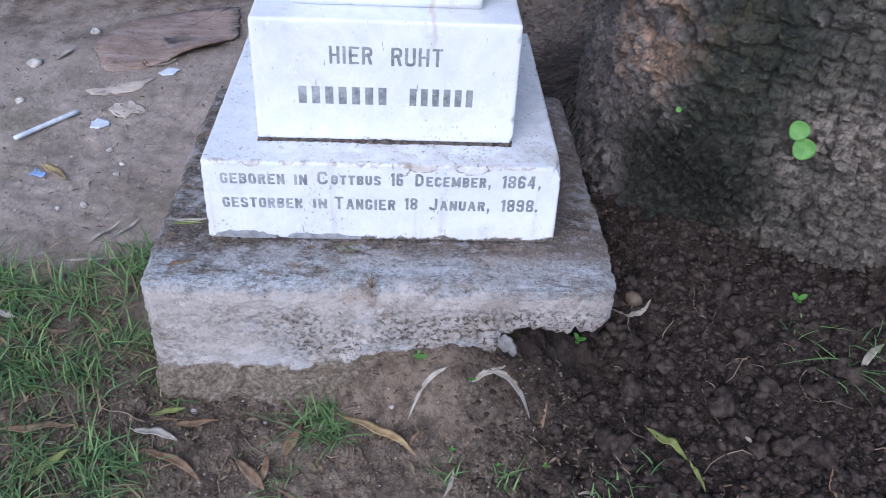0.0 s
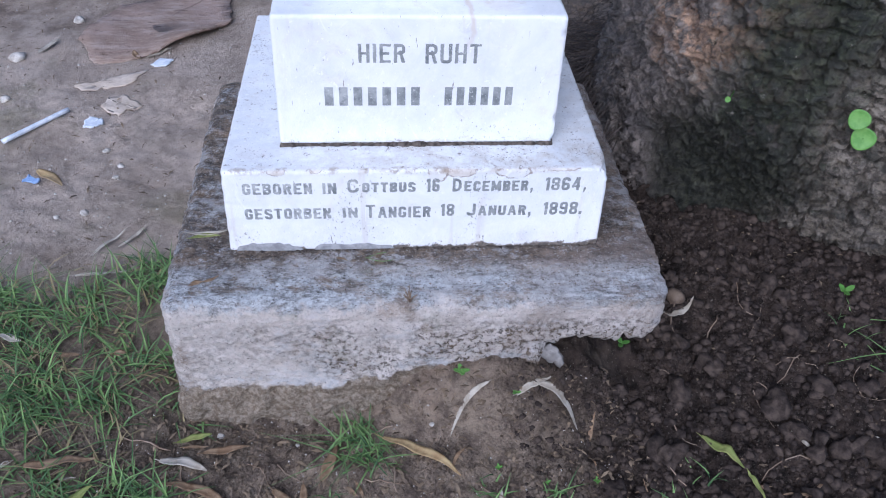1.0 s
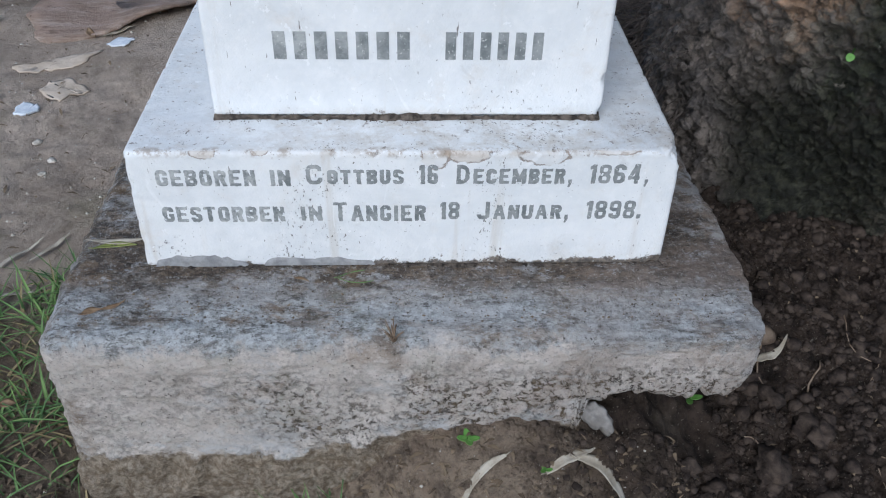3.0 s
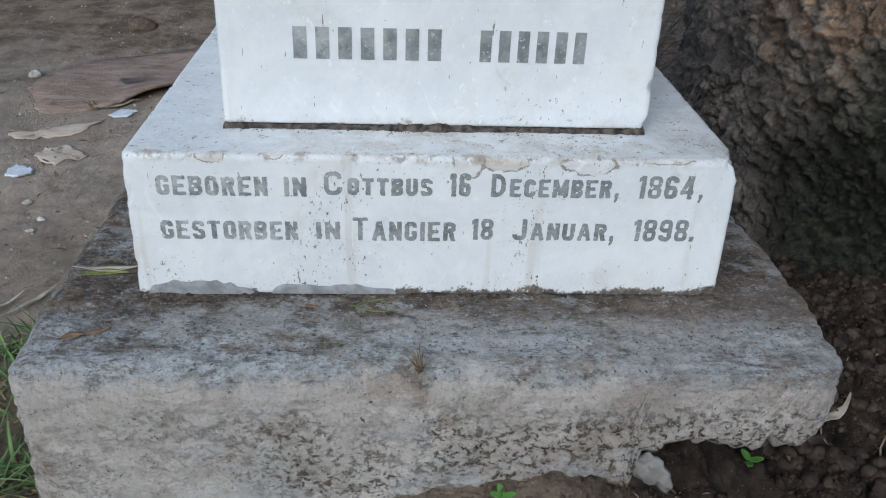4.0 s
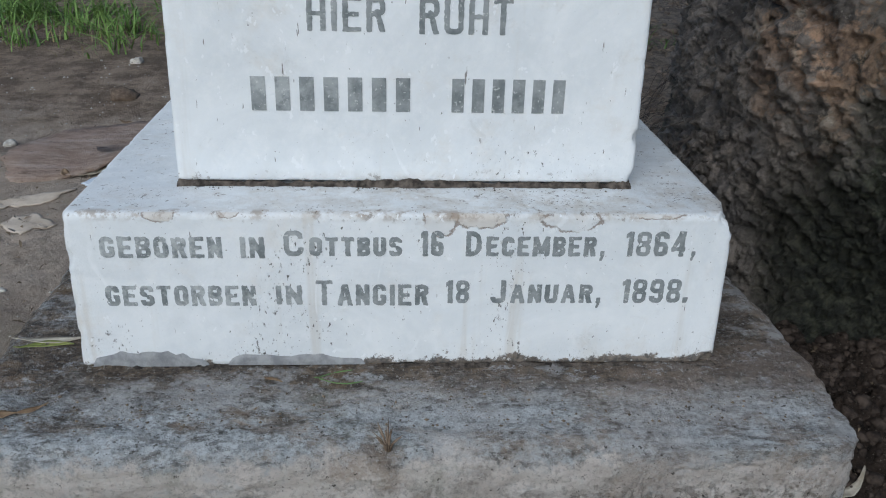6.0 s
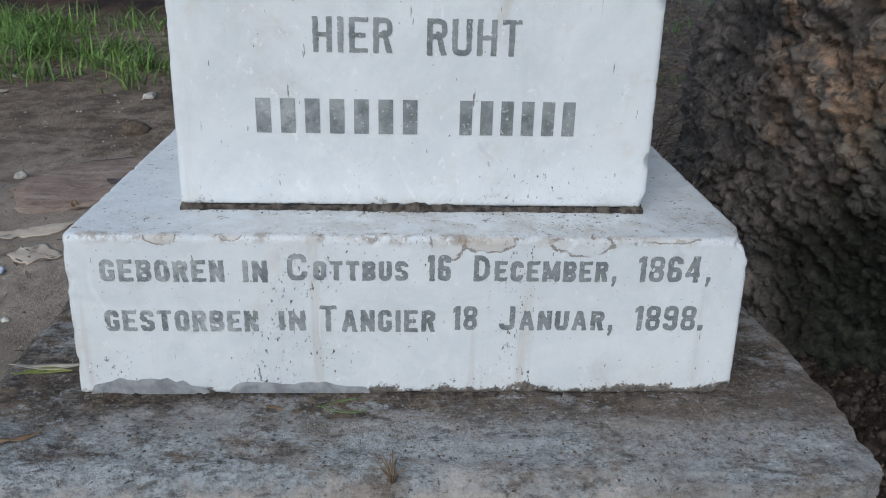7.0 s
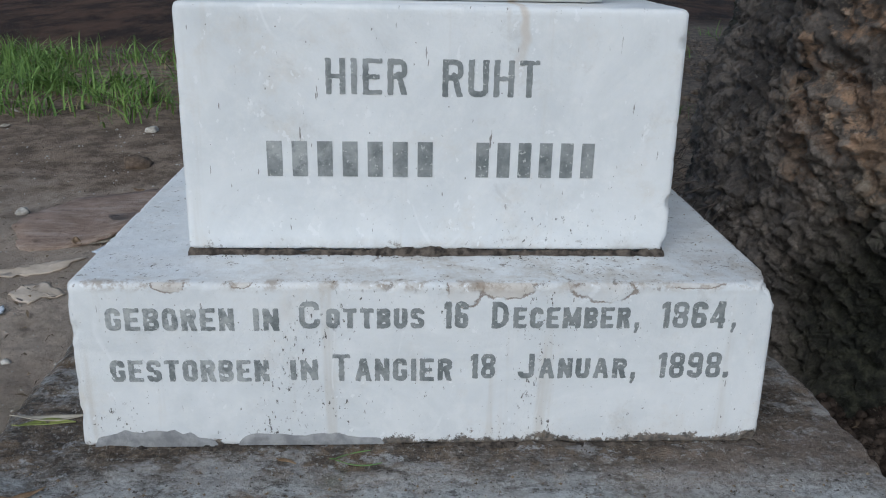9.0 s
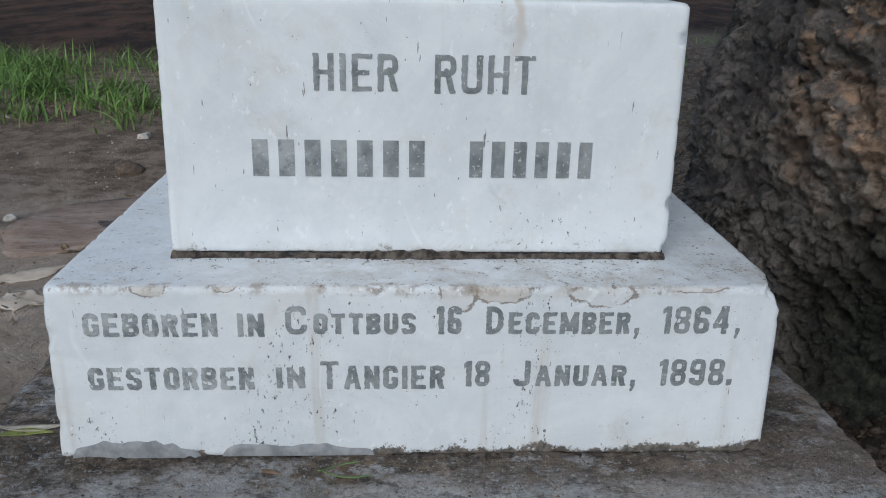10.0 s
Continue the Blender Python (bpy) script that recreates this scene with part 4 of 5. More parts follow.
def frond_mesh():
    stem = [(0.25 + 2.6 * t, 0, 1.1 * t - 1.9 * t * t) for t in np.linspace(0, 1, 12)]
    v, f = tube(stem, [0.03 * (1 - 0.85 * i / 11) for i in range(12)], 4)
    for i in range(60):
        t = 0.15 + 0.85 * i / 59
        x, z = 0.25 + 2.6 * t, 1.1 * t - 1.9 * t * t
        ln = 0.5 * math.sin(math.pi * min(1, 0.25 + 0.75 * t)) + 0.08
        for side in (-1, 1):
            n = len(v)
            v += [(x - 0.012, 0, z), (x + 0.012, 0, z), (x + 0.3 * ln, side * ln * 0.8, z - 0.25 * ln), (x + 0.1 * ln, side * ln * 0.45, z + 0.02)]
            f += [(n, n + 1, n + 2), (n, n + 2, n + 3)]
    return mesh_of("frond", v, f, FROND)


FROND_MESH = frond_mesh()
for i in range(34):
    tilt = -55 + 105 * ((i * 0.618) % 1.0)
    part("frond", FROND_MESH, palm, "long green frond of the unseen crown added for shade", Matrix.Translation((0, 0, 4.95)) @ pose(0, 0, 0, 0, tilt * -1 + 10, i * 137.5))

# ---- small plants and litter ----
GRASS = plain("grass", (0.045, 0.105, 0.045), (0.21, 0.34, 0.115), 30, 0.55, 0.05, own=True)
# brighter copy of the grass, its stronger light put into the colour
LIT_GRASS = plain("sunlit grass", (0.06, 0.13, 0.035), (0.27, 0.42, 0.12), 30, 0.55, 0.05, own=True)
DRY_GRASS = plain("dry grass", (0.22, 0.18, 0.09), (0.34, 0.28, 0.16), 30, 0.7, 0.05, own=True)
DRY_LEAF = plain("dry brown leaf", (0.17, 0.105, 0.06), (0.30, 0.21, 0.13), 70, 0.6, 0.3)
TAN_LEAF = plain("tan leaf", (0.30, 0.20, 0.10), (0.44, 0.33, 0.17), 60, 0.55, 0.3)
PALE_LEAF = plain("bleached leaf", (0.31, 0.27, 0.21), (0.48, 0.44, 0.37), 50, 0.6, 0.3)
GREEN_LEAF = plain("green leaf", (0.17, 0.21, 0.06), (0.28, 0.30, 0.10), 60, 0.5, 0.2)
SPROUT = plain("sprout", (0.085, 0.23, 0.045), (0.14, 0.31, 0.075), 60, 0.45, 0.1)
CLOD = soil()
DRY_CLOD = plain("dry clod", (0.026, 0.019, 0.016), (0.08, 0.06, 0.048), 70, 0.95, 0.9)
SCRAP_SOIL = plain("brown earth crumbs", (0.10, 0.078, 0.06), (0.27, 0.21, 0.165), 40, 0.95, 0.6, own=True)
DIRT = plain("dark gathered dirt", (0.04, 0.032, 0.026), (0.16, 0.125, 0.095), 90, 0.95, 0.5, own=True)
STONE = plain("pebble", (0.36, 0.33, 0.29), (0.60, 0.57, 0.52), 60, 0.8, 0.3, own=False)
BROWN_STONE = plain("brown stone", (0.085, 0.06, 0.045), (0.18, 0.135, 0.10), 45, 0.75, 0.4)
CHUNK = plain("broken render", (0.17, 0.16, 0.15), (0.29, 0.275, 0.26), 50, 0.9, 0.7)
def sheath():
    m = Mat("dry palm sheath", 0.9, 0.2)
    c = m.mix(m.ramp(m.noise(9, 6, 0.7), 0.38, 0.62), (0.36, 0.265, 0.22), (0.27, 0.195, 0.155))
    c = m.mix(m.ramp(m.noise(30, 6, 0.75, (0.35, 1.4, 1)), 0.45, 0.62, 0, 0.7), c, (0.44, 0.36, 0.31))
    c = m.mix(m.ramp(m.noise(40, 7, 0.8, (0.5, 1.2, 1)), 0.55, 0.64, 0, 0.7), c, (0.14, 0.10, 0.08))
    return m.done(c, m.noise(70, 6, 0.8, (0.4, 1.3, 1)), 0.9, 0.006)


SHEET = sheath()
CRUST = plain("pale dry mud", (0.46, 0.385, 0.31), (0.58, 0.50, 0.42), 25, 0.9, 0.4)
PLASTIC = plain("thin plastic", (0.55, 0.62, 0.70), (0.75, 0.80, 0.86), 60, 0.3, 0.3, 0.5)
BLUE = plain("blue plastic", (0.22, 0.38, 0.66), (0.38, 0.52, 0.78), 60, 0.4, 0.2, 0.5)


def blades(count, place, height, material, seed, lean=0.6, width=0.0022):
    """Grass blades as bent tapering strips with a fold along the middle."""
    r, v, f = random.Random(seed), [], []
    made = 0
    spots = []
    while len(spots) < count:
        q = place(r)
        if q:
            spots.append(q)
    hz = ground_height(np.array([q[0] for q in spots]), np.array([q[1] for q in spots]))
    for (x, y), z in zip(spots, hz):
        h, turn, l = height * r.uniform(0.35, 1.2), r.uniform(0, 2 * math.pi), r.uniform(0.1, lean * 2)
        dx, dy = math.cos(turn), math.sin(turn)
        w, n = width * r.uniform(0.6, 1.4), len(v)
        for i in range(5):
            t = i / 4
            off, up = h * l * t * t, h * t * (1 - 0.35 * l * t)
            c = (x + dx * off, y + dy * off, z - 0.003 + max(up, 0.004))
            k = w * (1 - t) ** 0.6
            v += [(c[0] - dy * k, c[1] + dx * k, c[2]), (c[0] + dx * k * 0.4, c[1] + dy * k * 0.4, c[2] - k * 0.5), (c[0] + dy * k, c[1] - dx * k, c[2])]
        for i in range(4):
            a = n + i * 3
            f += [(a, a + 1, a + 4, a + 3), (a + 1, a + 2, a + 5, a + 4)]
    return mesh_of("grass", v, f, material)


def tufted(x0, x1, y0, y1, inside, clumps, spread_by, seed):
    c = random.Random(seed)
    centres = []
    while len(centres) < clumps:
        x, y = c.uniform(x0, x1), c.uniform(y0, y1)
        if inside(x, y):
            centres.append((x, y))

    def place(r):
        x, y = r.choice(centres)
        x, y = x + r.gauss(0, spread_by), y + r.gauss(0, spread_by)
        return (x, y) if inside(x, y) else None
    return place


def off_stone(x, y):
    return not (-0.378 < x < 0.378 and -0.118 < y < 0.54)


def lawn(x, y):
    return off_stone(x, y) and (x + 0.37) ** 2 + (y + 0.19) ** 2 > 0.004 and x < -0.30 - 0.35 * max(0, y) - 0.25 * max(0, -0.2 - y) and y < 0.20 + 0.1 * (x + 0.5)


tagged(new("grass", blades(2900, tufted(-0.95, -0.28, -0.55, 0.2, lawn, 75, 0.021, 11), 0.058, GRASS, 12, 1.25, 0.0018)), "short green grass on bare earth beside the base", "grass", kind="stuff")
tagged(new("grass", blades(750, tufted(-0.95, -0.25, -0.5, 0.3, lawn, 150, 0.03, 13), 0.045, DRY_GRASS, 14, 1.4, 0.0018)), "dry straw blades among the grass", "grass", kind="stuff")
tagged(new("grass", blades(110, tufted(-0.24, -0.07, -0.20, -0.15, off_stone, 5, 0.012, 15), 0.055, GRASS, 16, 1.3, 0.0017)), "grass tufts along the foot of the base", "grass", kind="stuff")
tagged(new("grass", blades(150, tufted(-0.2, 0.55, -0.42, -0.27, off_stone, 16, 0.015, 17), 0.04, GRASS, 18, 0.8, 0.0018)), "scattered grass blades on bare soil", "grass", kind="stuff")
tagged(new("grass", blades(70, tufted(0.72, 0.95, -0.16, 0.0, off_stone, 6, 0.02, 27), 0.06, GRASS, 28, 1.2, 0.0018)), "dark grass blades in the loose soil", "grass", kind="stuff")
tagged(new("grass", blades(6000, tufted(-3.6, -0.55, 1.95, 3.2, lambda x, y: y > 1.9 + 0.12 * math.sin(x * 7), 150, 0.055, 19), 0.13, LIT_GRASS, 20, 0.9, 0.0035)), "strip of green grass behind the grave", "grass", kind="stuff")
tagged(new("grass", blades(800, tufted(-2.6, -0.5, 2.0, 3.4, lambda x, y: y > 1.9, 200, 0.07, 21), 0.06, DRY_GRASS, 22, 1.0, 0.0025)), "dry straw in the far grass", "grass", kind="stuff")
tagged(new("grass", blades(260, tufted(0.8, 2.6, 1.9, 5.2, lambda x, y: True, 16, 0.07, 23), 0.09, LIT_GRASS, 24, 0.8, 0.003)), "sparse grass on the earth behind the palm", "grass", kind="stuff")


def leaf(x0, y0, x1, y1, width, bend, material, label, lift=0.004, name="fallen_leaf", z=None, curl=0.25):
    """A narrow pointed leaf with a bent midrib, dished blade and a short stalk."""
    a, b = Vector((x0, y0, 0)), Vector((x1, y1, 0))
    d = b - a
    side = Vector((-d.y, d.x, 0)).normalized()
    n, top = 12, []
    for i in range(n + 1):
        t = i / n
        c = a + d * t + side * bend * d.length * 4 * t * (1 - t)
        w = width * (math.sin(math.pi * min(1, t * 0.93 + 0.05)) ** 0.8 * (1.15 - 0.5 * t) + 0.04)
        g = (ground_at(c.x, c.y) if z is None else z) + lift + 0.10 * d.length * (t - 0.5) ** 2 * 2 * curl / 0.25 * 0.6
        tilt = 0.25 * math.sin(t * 5 + x0 * 40)
        for k in (-1, -0.5, 0, 0.5, 1):
            top.append(c + side * (w * k) + Vector((0, 0, g + curl * w * k * k * 1.2 + tilt * w * k)))
    v = [tuple(p) for p in top] + [(p.x, p.y, p.z - 0.0007) for p in top]
    m = len(top)
    f = grid_faces(n + 1, 5)
    faces = f.tolist() + (f[:, ::-1] + m).tolist()
    for i in range(n):
        faces += [(i * 5, (i + 1) * 5, (i + 1) * 5 + m, i * 5 + m), (i * 5 + 4, i * 5 + 4 + m, (i + 1) * 5 + 4 + m, (i + 1) * 5 + 4)]
    o = np.array(v).mean(0)
    ob = new(name, mesh_of(name, np.array(v) - o, faces, material))
    ob.location = o
    stalk = tube([Vector(v[2]) - Vector(o), Vector(v[2]) - Vector(o) - d.normalized() * d.length * 0.12 + Vector((0, 0, 0.001))], [0.0008, 0.0005], 4)
    part("stalk", mesh_of("stalk", *stalk, material), ob)
    return tagged(ob, label, "leaf", "fallen leaves round the grave")


PALE, BROWN, GREENISH = "curled bleached leaf lying on the soil", "dry brown narrow leaf lying on the soil", "yellow-green narrow leaf lying on the soil"
for row in ((0.184, -0.143, 0.247, -0.185, 0.008, 0.16, 0.012), (0.151, -0.153, 0.205, -0.136, 0.007, 0.05, 0.008), (0.106, -0.143, 0.048, -0.186, 0.005, -0.12, 0.006), (-0.391, -0.205, -0.318, -0.227, 0.009, 0.05, 0.01),
            (-0.68, 0.018, -0.645, 0.006, 0.007, 0.0, 0.02), (-0.594, 0.153, -0.505, 0.159, 0.004, 0.02, 0.012), (-0.579, 0.208, -0.531, 0.278, 0.004, 0.06, 0.006), (-0.536, 0.228, -0.496, 0.29, 0.004, -0.05, 0.006), (0.42, 0.028, 0.489, 0.046, 0.006, -0.25, 0.008)):
    leaf(*row[:6], PALE_LEAF, PALE, row[6])
leaf(0.83, -0.10, 0.884, -0.055, 0.007, 0.05, PALE_LEAF, PALE, 0.012)
leaf(-0.056, -0.184, 0.060, -0.248, 0.0085, 0.05, TAN_LEAF, "long tan leaf lying on the soil", 0.014)
for row in ((-0.376, -0.249, -0.27, -0.297, 0.008, 0.14, 0.01), (-0.218, -0.261, -0.171, -0.31, 0.010, 0.04, 0.01), (-0.175, -0.251, -0.177, -0.297, 0.006, 0.05, 0.01), (-0.326, -0.201, -0.259, -0.186, 0.006, 0.05, 0.01),
            (-0.582, -0.215, -0.482, -0.205, 0.009, 0.03, 0.02), (-0.149, -0.244, -0.128, -0.18, 0.009, -0.03, 0.006), (-0.574, -0.023, -0.546, -0.023, 0.006, 0.0, 0.025), (-0.491, -0.022, -0.471, -0.021, 0.006, 0.0, 0.025), 
            (0.41, 0.03, 0.425, 0.10, 0.007, 0.1, 0.008), (0.402, 0.05, 0.408, 0.13, 0.006, -0.08, 0.006)):
    leaf(*row[:6], DRY_LEAF, BROWN, row[6])
for row in ((0.444, -0.198, 0.497, -0.253, 0.008, 0.06, 0.008), (-0.522, -0.293, -0.479, -0.246, 0.008, 0.05, 0.015), (-0.371, -0.172, -0.321, -0.157, 0.006, 0.05, 0.012), (0.50, -0.262, 0.512, -0.31, 0.004, 0.05, 0.012)):
    leaf(*row[:6], GREEN_LEAF, GREENISH, row[6])
leaf(-0.753, 0.475, -0.688, 0.419, 0.012, 0.05, TAN_LEAF, "pale tan leaf lying on the trodden earth", 0.006)
leaf(-0.352, 0.043, -0.292, 0.047, 0.004, -0.06, PALE_LEAF, "bleached leaf lying on the rendered base", 0.001, z=0.197)
leaf(-0.347, 0.030, -0.301, 0.036, 0.004, 0.1, GREEN_LEAF, "green leaf lying on the rendered base", 0.001, z=0.196)
leaf(-0.331, -0.074, -0.312, -0.066, 0.004, 0.1, DRY_LEAF, "small brown leaf scrap on the rendered base", 0.001, z=0.194)
leaf(-0.312, -0.066, -0.292, -0.052, 0.0025, -0.1, DRY_LEAF, "small brown leaf scrap on the rendered base", 0.001, z=0.194)
for k in range(46):
    x, y, w = rnd.uniform(-2.2, -0.55), rnd.uniform(0.9, 2.1), rnd.uniform(0, 6.3)
    if k > 28:
        x, y = rnd.uniform(0.5, 1.4), rnd.uniform(1.2, 3.4)
    ln = rnd.uniform(0.03, 0.08)
    leaf(x, y, x + ln * math.cos(w), y + ln * math.sin(w), rnd.uniform(0.006, 0.012), rnd.uniform(-0.1, 0.1), DRY_LEAF if k % 3 else PALE_LEAF, "dry leaf lying on trodden earth", 0.005)
for k in range(34):
    x, y, w = rnd.uniform(-0.75, 0.85), rnd.uniform(-0.40, -0.16), rnd.uniform(0, 6.3)
    ln = rnd.uniform(0.02, 0.05)
    leaf(x, y, x + ln * math.cos(w), y + ln * math.sin(w), rnd.uniform(0.002, 0.004), rnd.uniform(-0.15, 0.15), DRY_LEAF if k % 4 else PALE_LEAF, "small shrivelled leaf on the soil", 0.004)


def stone_thing(name, x, y, size, k, material, label, category, group="", squash=(1, 1, 0.7), rough=0.35, sink=0.35, z=None, fine=3):
    ob = new(name, lump(name, k, material, squash, rough, fine))
    ob.matrix_world = Matrix.Translation((x, y, (ground_at(x, y) if z is None else z) + size * squash[2] * (1 - 2 * sink))) @ pose(0, 0, 0, rnd.uniform(-15, 15), rnd.uniform(-15, 15), rnd.uniform(0, 360)) @ Matrix.Scale(size, 4)
    return tagged(ob, label, category, group)


CLODS = "clods in the loose soil"
for x, y, s, q in ((0.422, -0.116, 0.024, 0.8), (0.388, -0.225, 0.017, 1.2), (0.642, -0.031, 0.019, 0.8), (0.573, -0.16, 0.024, 0.7), (0.60, -0.20, 0.018, 0.7), (0.66, -0.13, 0.02, 0.7), (0.72, -0.24, 0.024, 0.7)):
    stone_thing("soil_clod", x, y, s, int(x * 100), DRY_CLOD, "crumbly dark brown clod of soil", "soil clod", CLODS, (1, 1, q), 0.6)
for k in range(230):
    x, y = rnd.uniform(0.25, 1.0), rnd.uniform(-0.42, 0.12)
    if off_stone(x, y) and (x - 0.95) ** 2 + (y - 0.55) ** 2 > 0.2:
        stone_thing("soil_clod", x, y, 0.004 + 0.016 * rnd.random() ** 2.2, k, DRY_CLOD, "small crumbly dark clod of soil", "soil clod", CLODS, (1, 0.8, 0.7), 0.95, 0.35, fine=3 if k % 3 == 0 else 2)
stone_thing("stone", -0.70, 1.5, 0.035, 4, BROWN_STONE, "flat brown stone on the trodden earth", "stone", "", (1, 0.8, 0.5), 0.3)
stone_thing("stone", 0.458, 0.05, 0.017, 5, BROWN_STONE, "rounded brown stone beside the broken corner", "stone", "", (1, 0.9, 0.9), 0.2, 0.2)
stone_thing("render_chip", 0.203, -0.118, 0.020, 9, CHUNK, "broken grey chip lodged under the base", "stone chip", "", (1.0, 0.5, 0.75), 0.55, 0.0, z=0.066)
for x, y, s in ((-0.634, 0.553, 0.008), (-0.591, 0.495, 0.007), (-0.591, 0.448, 0.006), (-0.626, 0.338, 0.008), (-0.677, 0.329, 0.005), (-0.899, 0.743, 0.012), (-0.93, 0.929, 0.018), (-0.836, 1.138, 0.016), (-0.77, 1.87, 0.02), (-0.19, -0.168, 0.004), (-0.31, -0.15, 0.005), (0.02, -0.17, 0.004)):
    stone_thing("pebble", x, y, s, int(abs(x) * 77), STONE, "small pale pebble pressed into the earth", "pebble", "pebbles on the earth", (1, 1, 0.6), 0.3)


def crumbs(count, x0, x1, y0, y1, lo, hi, material, seed, power=3.0):
    """Loose crumbs as small irregular solids, joined."""
    r, v, f = np.random.RandomState(seed), [], []
    octa = np.array([(1, 0, 0), (0, 1, 0), (-1, 0, 0), (0, -1, 0), (0, 0, 1), (0, 0, -1)], float)
    fo = [(0, 1, 4), (1, 2, 4), (2, 3, 4), (3, 0, 4), (1, 0, 5), (2, 1, 5), (3, 2, 5), (0, 3, 5)]
    if hi > 0.0066:
        g = (1 + 5 ** 0.5) / 2
        octa = np.array([(-1, g, 0), (1, g, 0), (-1, -g, 0), (1, -g, 0), (0, -1, g), (0, 1, g), (0, -1, -g), (0, 1, -g), (g, 0, -1), (g, 0, 1), (-g, 0, -1), (-g, 0, 1)]) / 1.9
        fo = [(0, 11, 5), (0, 5, 1), (0, 1, 7), (0, 7, 10), (0, 10, 11), (1, 5, 9), (5, 11, 4), (11, 10, 2), (10, 7, 6), (7, 1, 8), (3, 9, 4), (3, 4, 2), (3, 2, 6), (3, 6, 8), (3, 8, 9), (4, 9, 5), (2, 4, 11), (6, 2, 10), (8, 6, 7), (9, 8, 1)]
    x, y = r.uniform(x0, x1, count), r.uniform(y0, y1, count)
    keep = ~((np.abs(x) < 0.376) & (y > -0.116) & (y < 0.535))
    x, y = x[keep], y[keep]
    z = ground_height(x, y)
    for i in range(len(x)):
        s = lo + (hi - lo) * r.rand() ** power
        p = octa * s * (0.6 + 0.8 * r.rand(len(octa), 1)) * (1, 1, 0.8)
        c, w = math.cos(x[i] * 999), math.sin(x[i] * 999)
        p = np.stack([p[:, 0] * c - p[:, 1] * w + x[i], p[:, 0] * w + p[:, 1] * c + y[i], p[:, 2] + z[i]], 1)
        n = len(v)
        v += p.tolist()
        f += [(a + n, b + n, d + n) for a, b, d in fo]
    return mesh_of("crumbs", v, f, material)


tagged(new("soil_crumbs", crumbs(44000, 0.12, 1.05, -0.42, 0.5, 0.001, 0.0065, CLOD, 5, 1.9)), "loose dark crumbs of dug soil", "soil crumbs", kind="stuff")
tagged(new("soil_crumbs", crumbs(17000, -0.6, 0.3, -0.42, -0.1, 0.0006, 0.005, CLOD, 6, 2.6)), "fine brown crumbs along the base", "soil crumbs", kind="stuff")
tagged(new("soil_crumbs", crumbs(9000, 0.15, 1.0, -0.42, 0.4, 0.001, 0.007, DRY_CLOD, 9, 2.2)), "dry paler crumbs of dug soil", "soil crumbs", kind="stuff")
tagged(new("soil_crumbs", crumbs(3500, 0.2, 1.6, 0.8, 4.6, 0.003, 0.022, SCRAP_SOIL, 10, 2.5)), "brown crumbs of earth behind the palm", "soil crumbs", kind="stuff")
tagged(new("soil_crumbs", crumbs(2200, 0.28, 1.0, -0.42, 0.3, 0.003, 0.012, DRY_CLOD, 14, 1.6)), "lumpy dark crumbs of dug soil", "soil crumbs", kind="stuff")
tagged(new("gravel", crumbs(1400, -0.5, 0.35, -0.42, -0.11, 0.0005, 0.0026, STONE, 7)), "fine pale grit along the base", "gravel", kind="stuff")
tagged(new("gravel", crumbs(2500, -1.6, -0.35, 0.1, 1.9, 0.0005, 0.004, STONE, 8)), "pale grit on the trodden earth", "gravel", kind="stuff")


# ---- flat litter on the trodden earth ----
def sheet(name, ring, thick, material, label, category, k, raise_by=0.0, step=0.008, bulge=0.004, hug=False):
    """A flat ragged piece with an outline given by a few corners, real thickness and a wavy face."""
    ring = [Vector((*q, 0)) for q in ring]
    out = []
    for a, b in zip(ring, ring[1:] + ring[:1]):
        n = max(2, int((b - a).length / step))
        for i in range(n):
            q = a + (b - a) * (i / n)
            out.append((q.x, q.y, 0))
    o = np.array(out)
    c = o.mean(0)
    o[:, :2] += 0.006 * np.stack([vnoise(o, 60, k), vnoise(o, 60, k + 1)], 1) + 0.003 * np.stack([vnoise(o, 160, k), vnoise(o, 160, k + 1)], 1)
    n, rings = len(o), 6
    v = []
    for j in range(rings):
        t = 1 - j / rings
        q = c + (o - c) * t
        g = ground_height(q[:, 0], q[:, 1], hug) + (0.001 if hug else 0.004)
        z = g + thick + bulge * vnoise(q, 14, k) + raise_by * step01(q[:, 1] - c[1], 0.02, -0.12) * step01(q[:, 0], c[0] - 0.05, c[0] + 0.12)
        v.append(np.stack([q[:, 0], q[:, 1], z], 1))
    under = v[0].copy()
    under[:, 2] -= thick
    v = np.concatenate(v + [under, np.array([[c[0], c[1], v[-1][:, 2].mean()]])])
    f = []
    for i in range(n):
        e = (i + 1) % n
        for j in range(rings - 1):
            f.append((j * n + i, j * n + e, (j + 1) * n + e, (j + 1) * n + i))
        f.append((rings * n + i, rings * n + e, e, i))
        f.append(((rings - 1) * n + i, (rings - 1) * n + e, len(v) - 1))
    f.append(tuple(rings * n + i for i in range(n))[::-1])
    ob = new(name, mesh_of(name, v - np.array([c[0], c[1], 0]), f, material))
    ob.location = (c[0], c[1], 0)
    bm = bmesh.new()
    bm.from_mesh(ob.data)
    bmesh.ops.recalc_face_normals(bm, faces=bm.faces)
    bm.to_mesh(ob.data)
    bm.free()
    return tagged(ob, label, category)


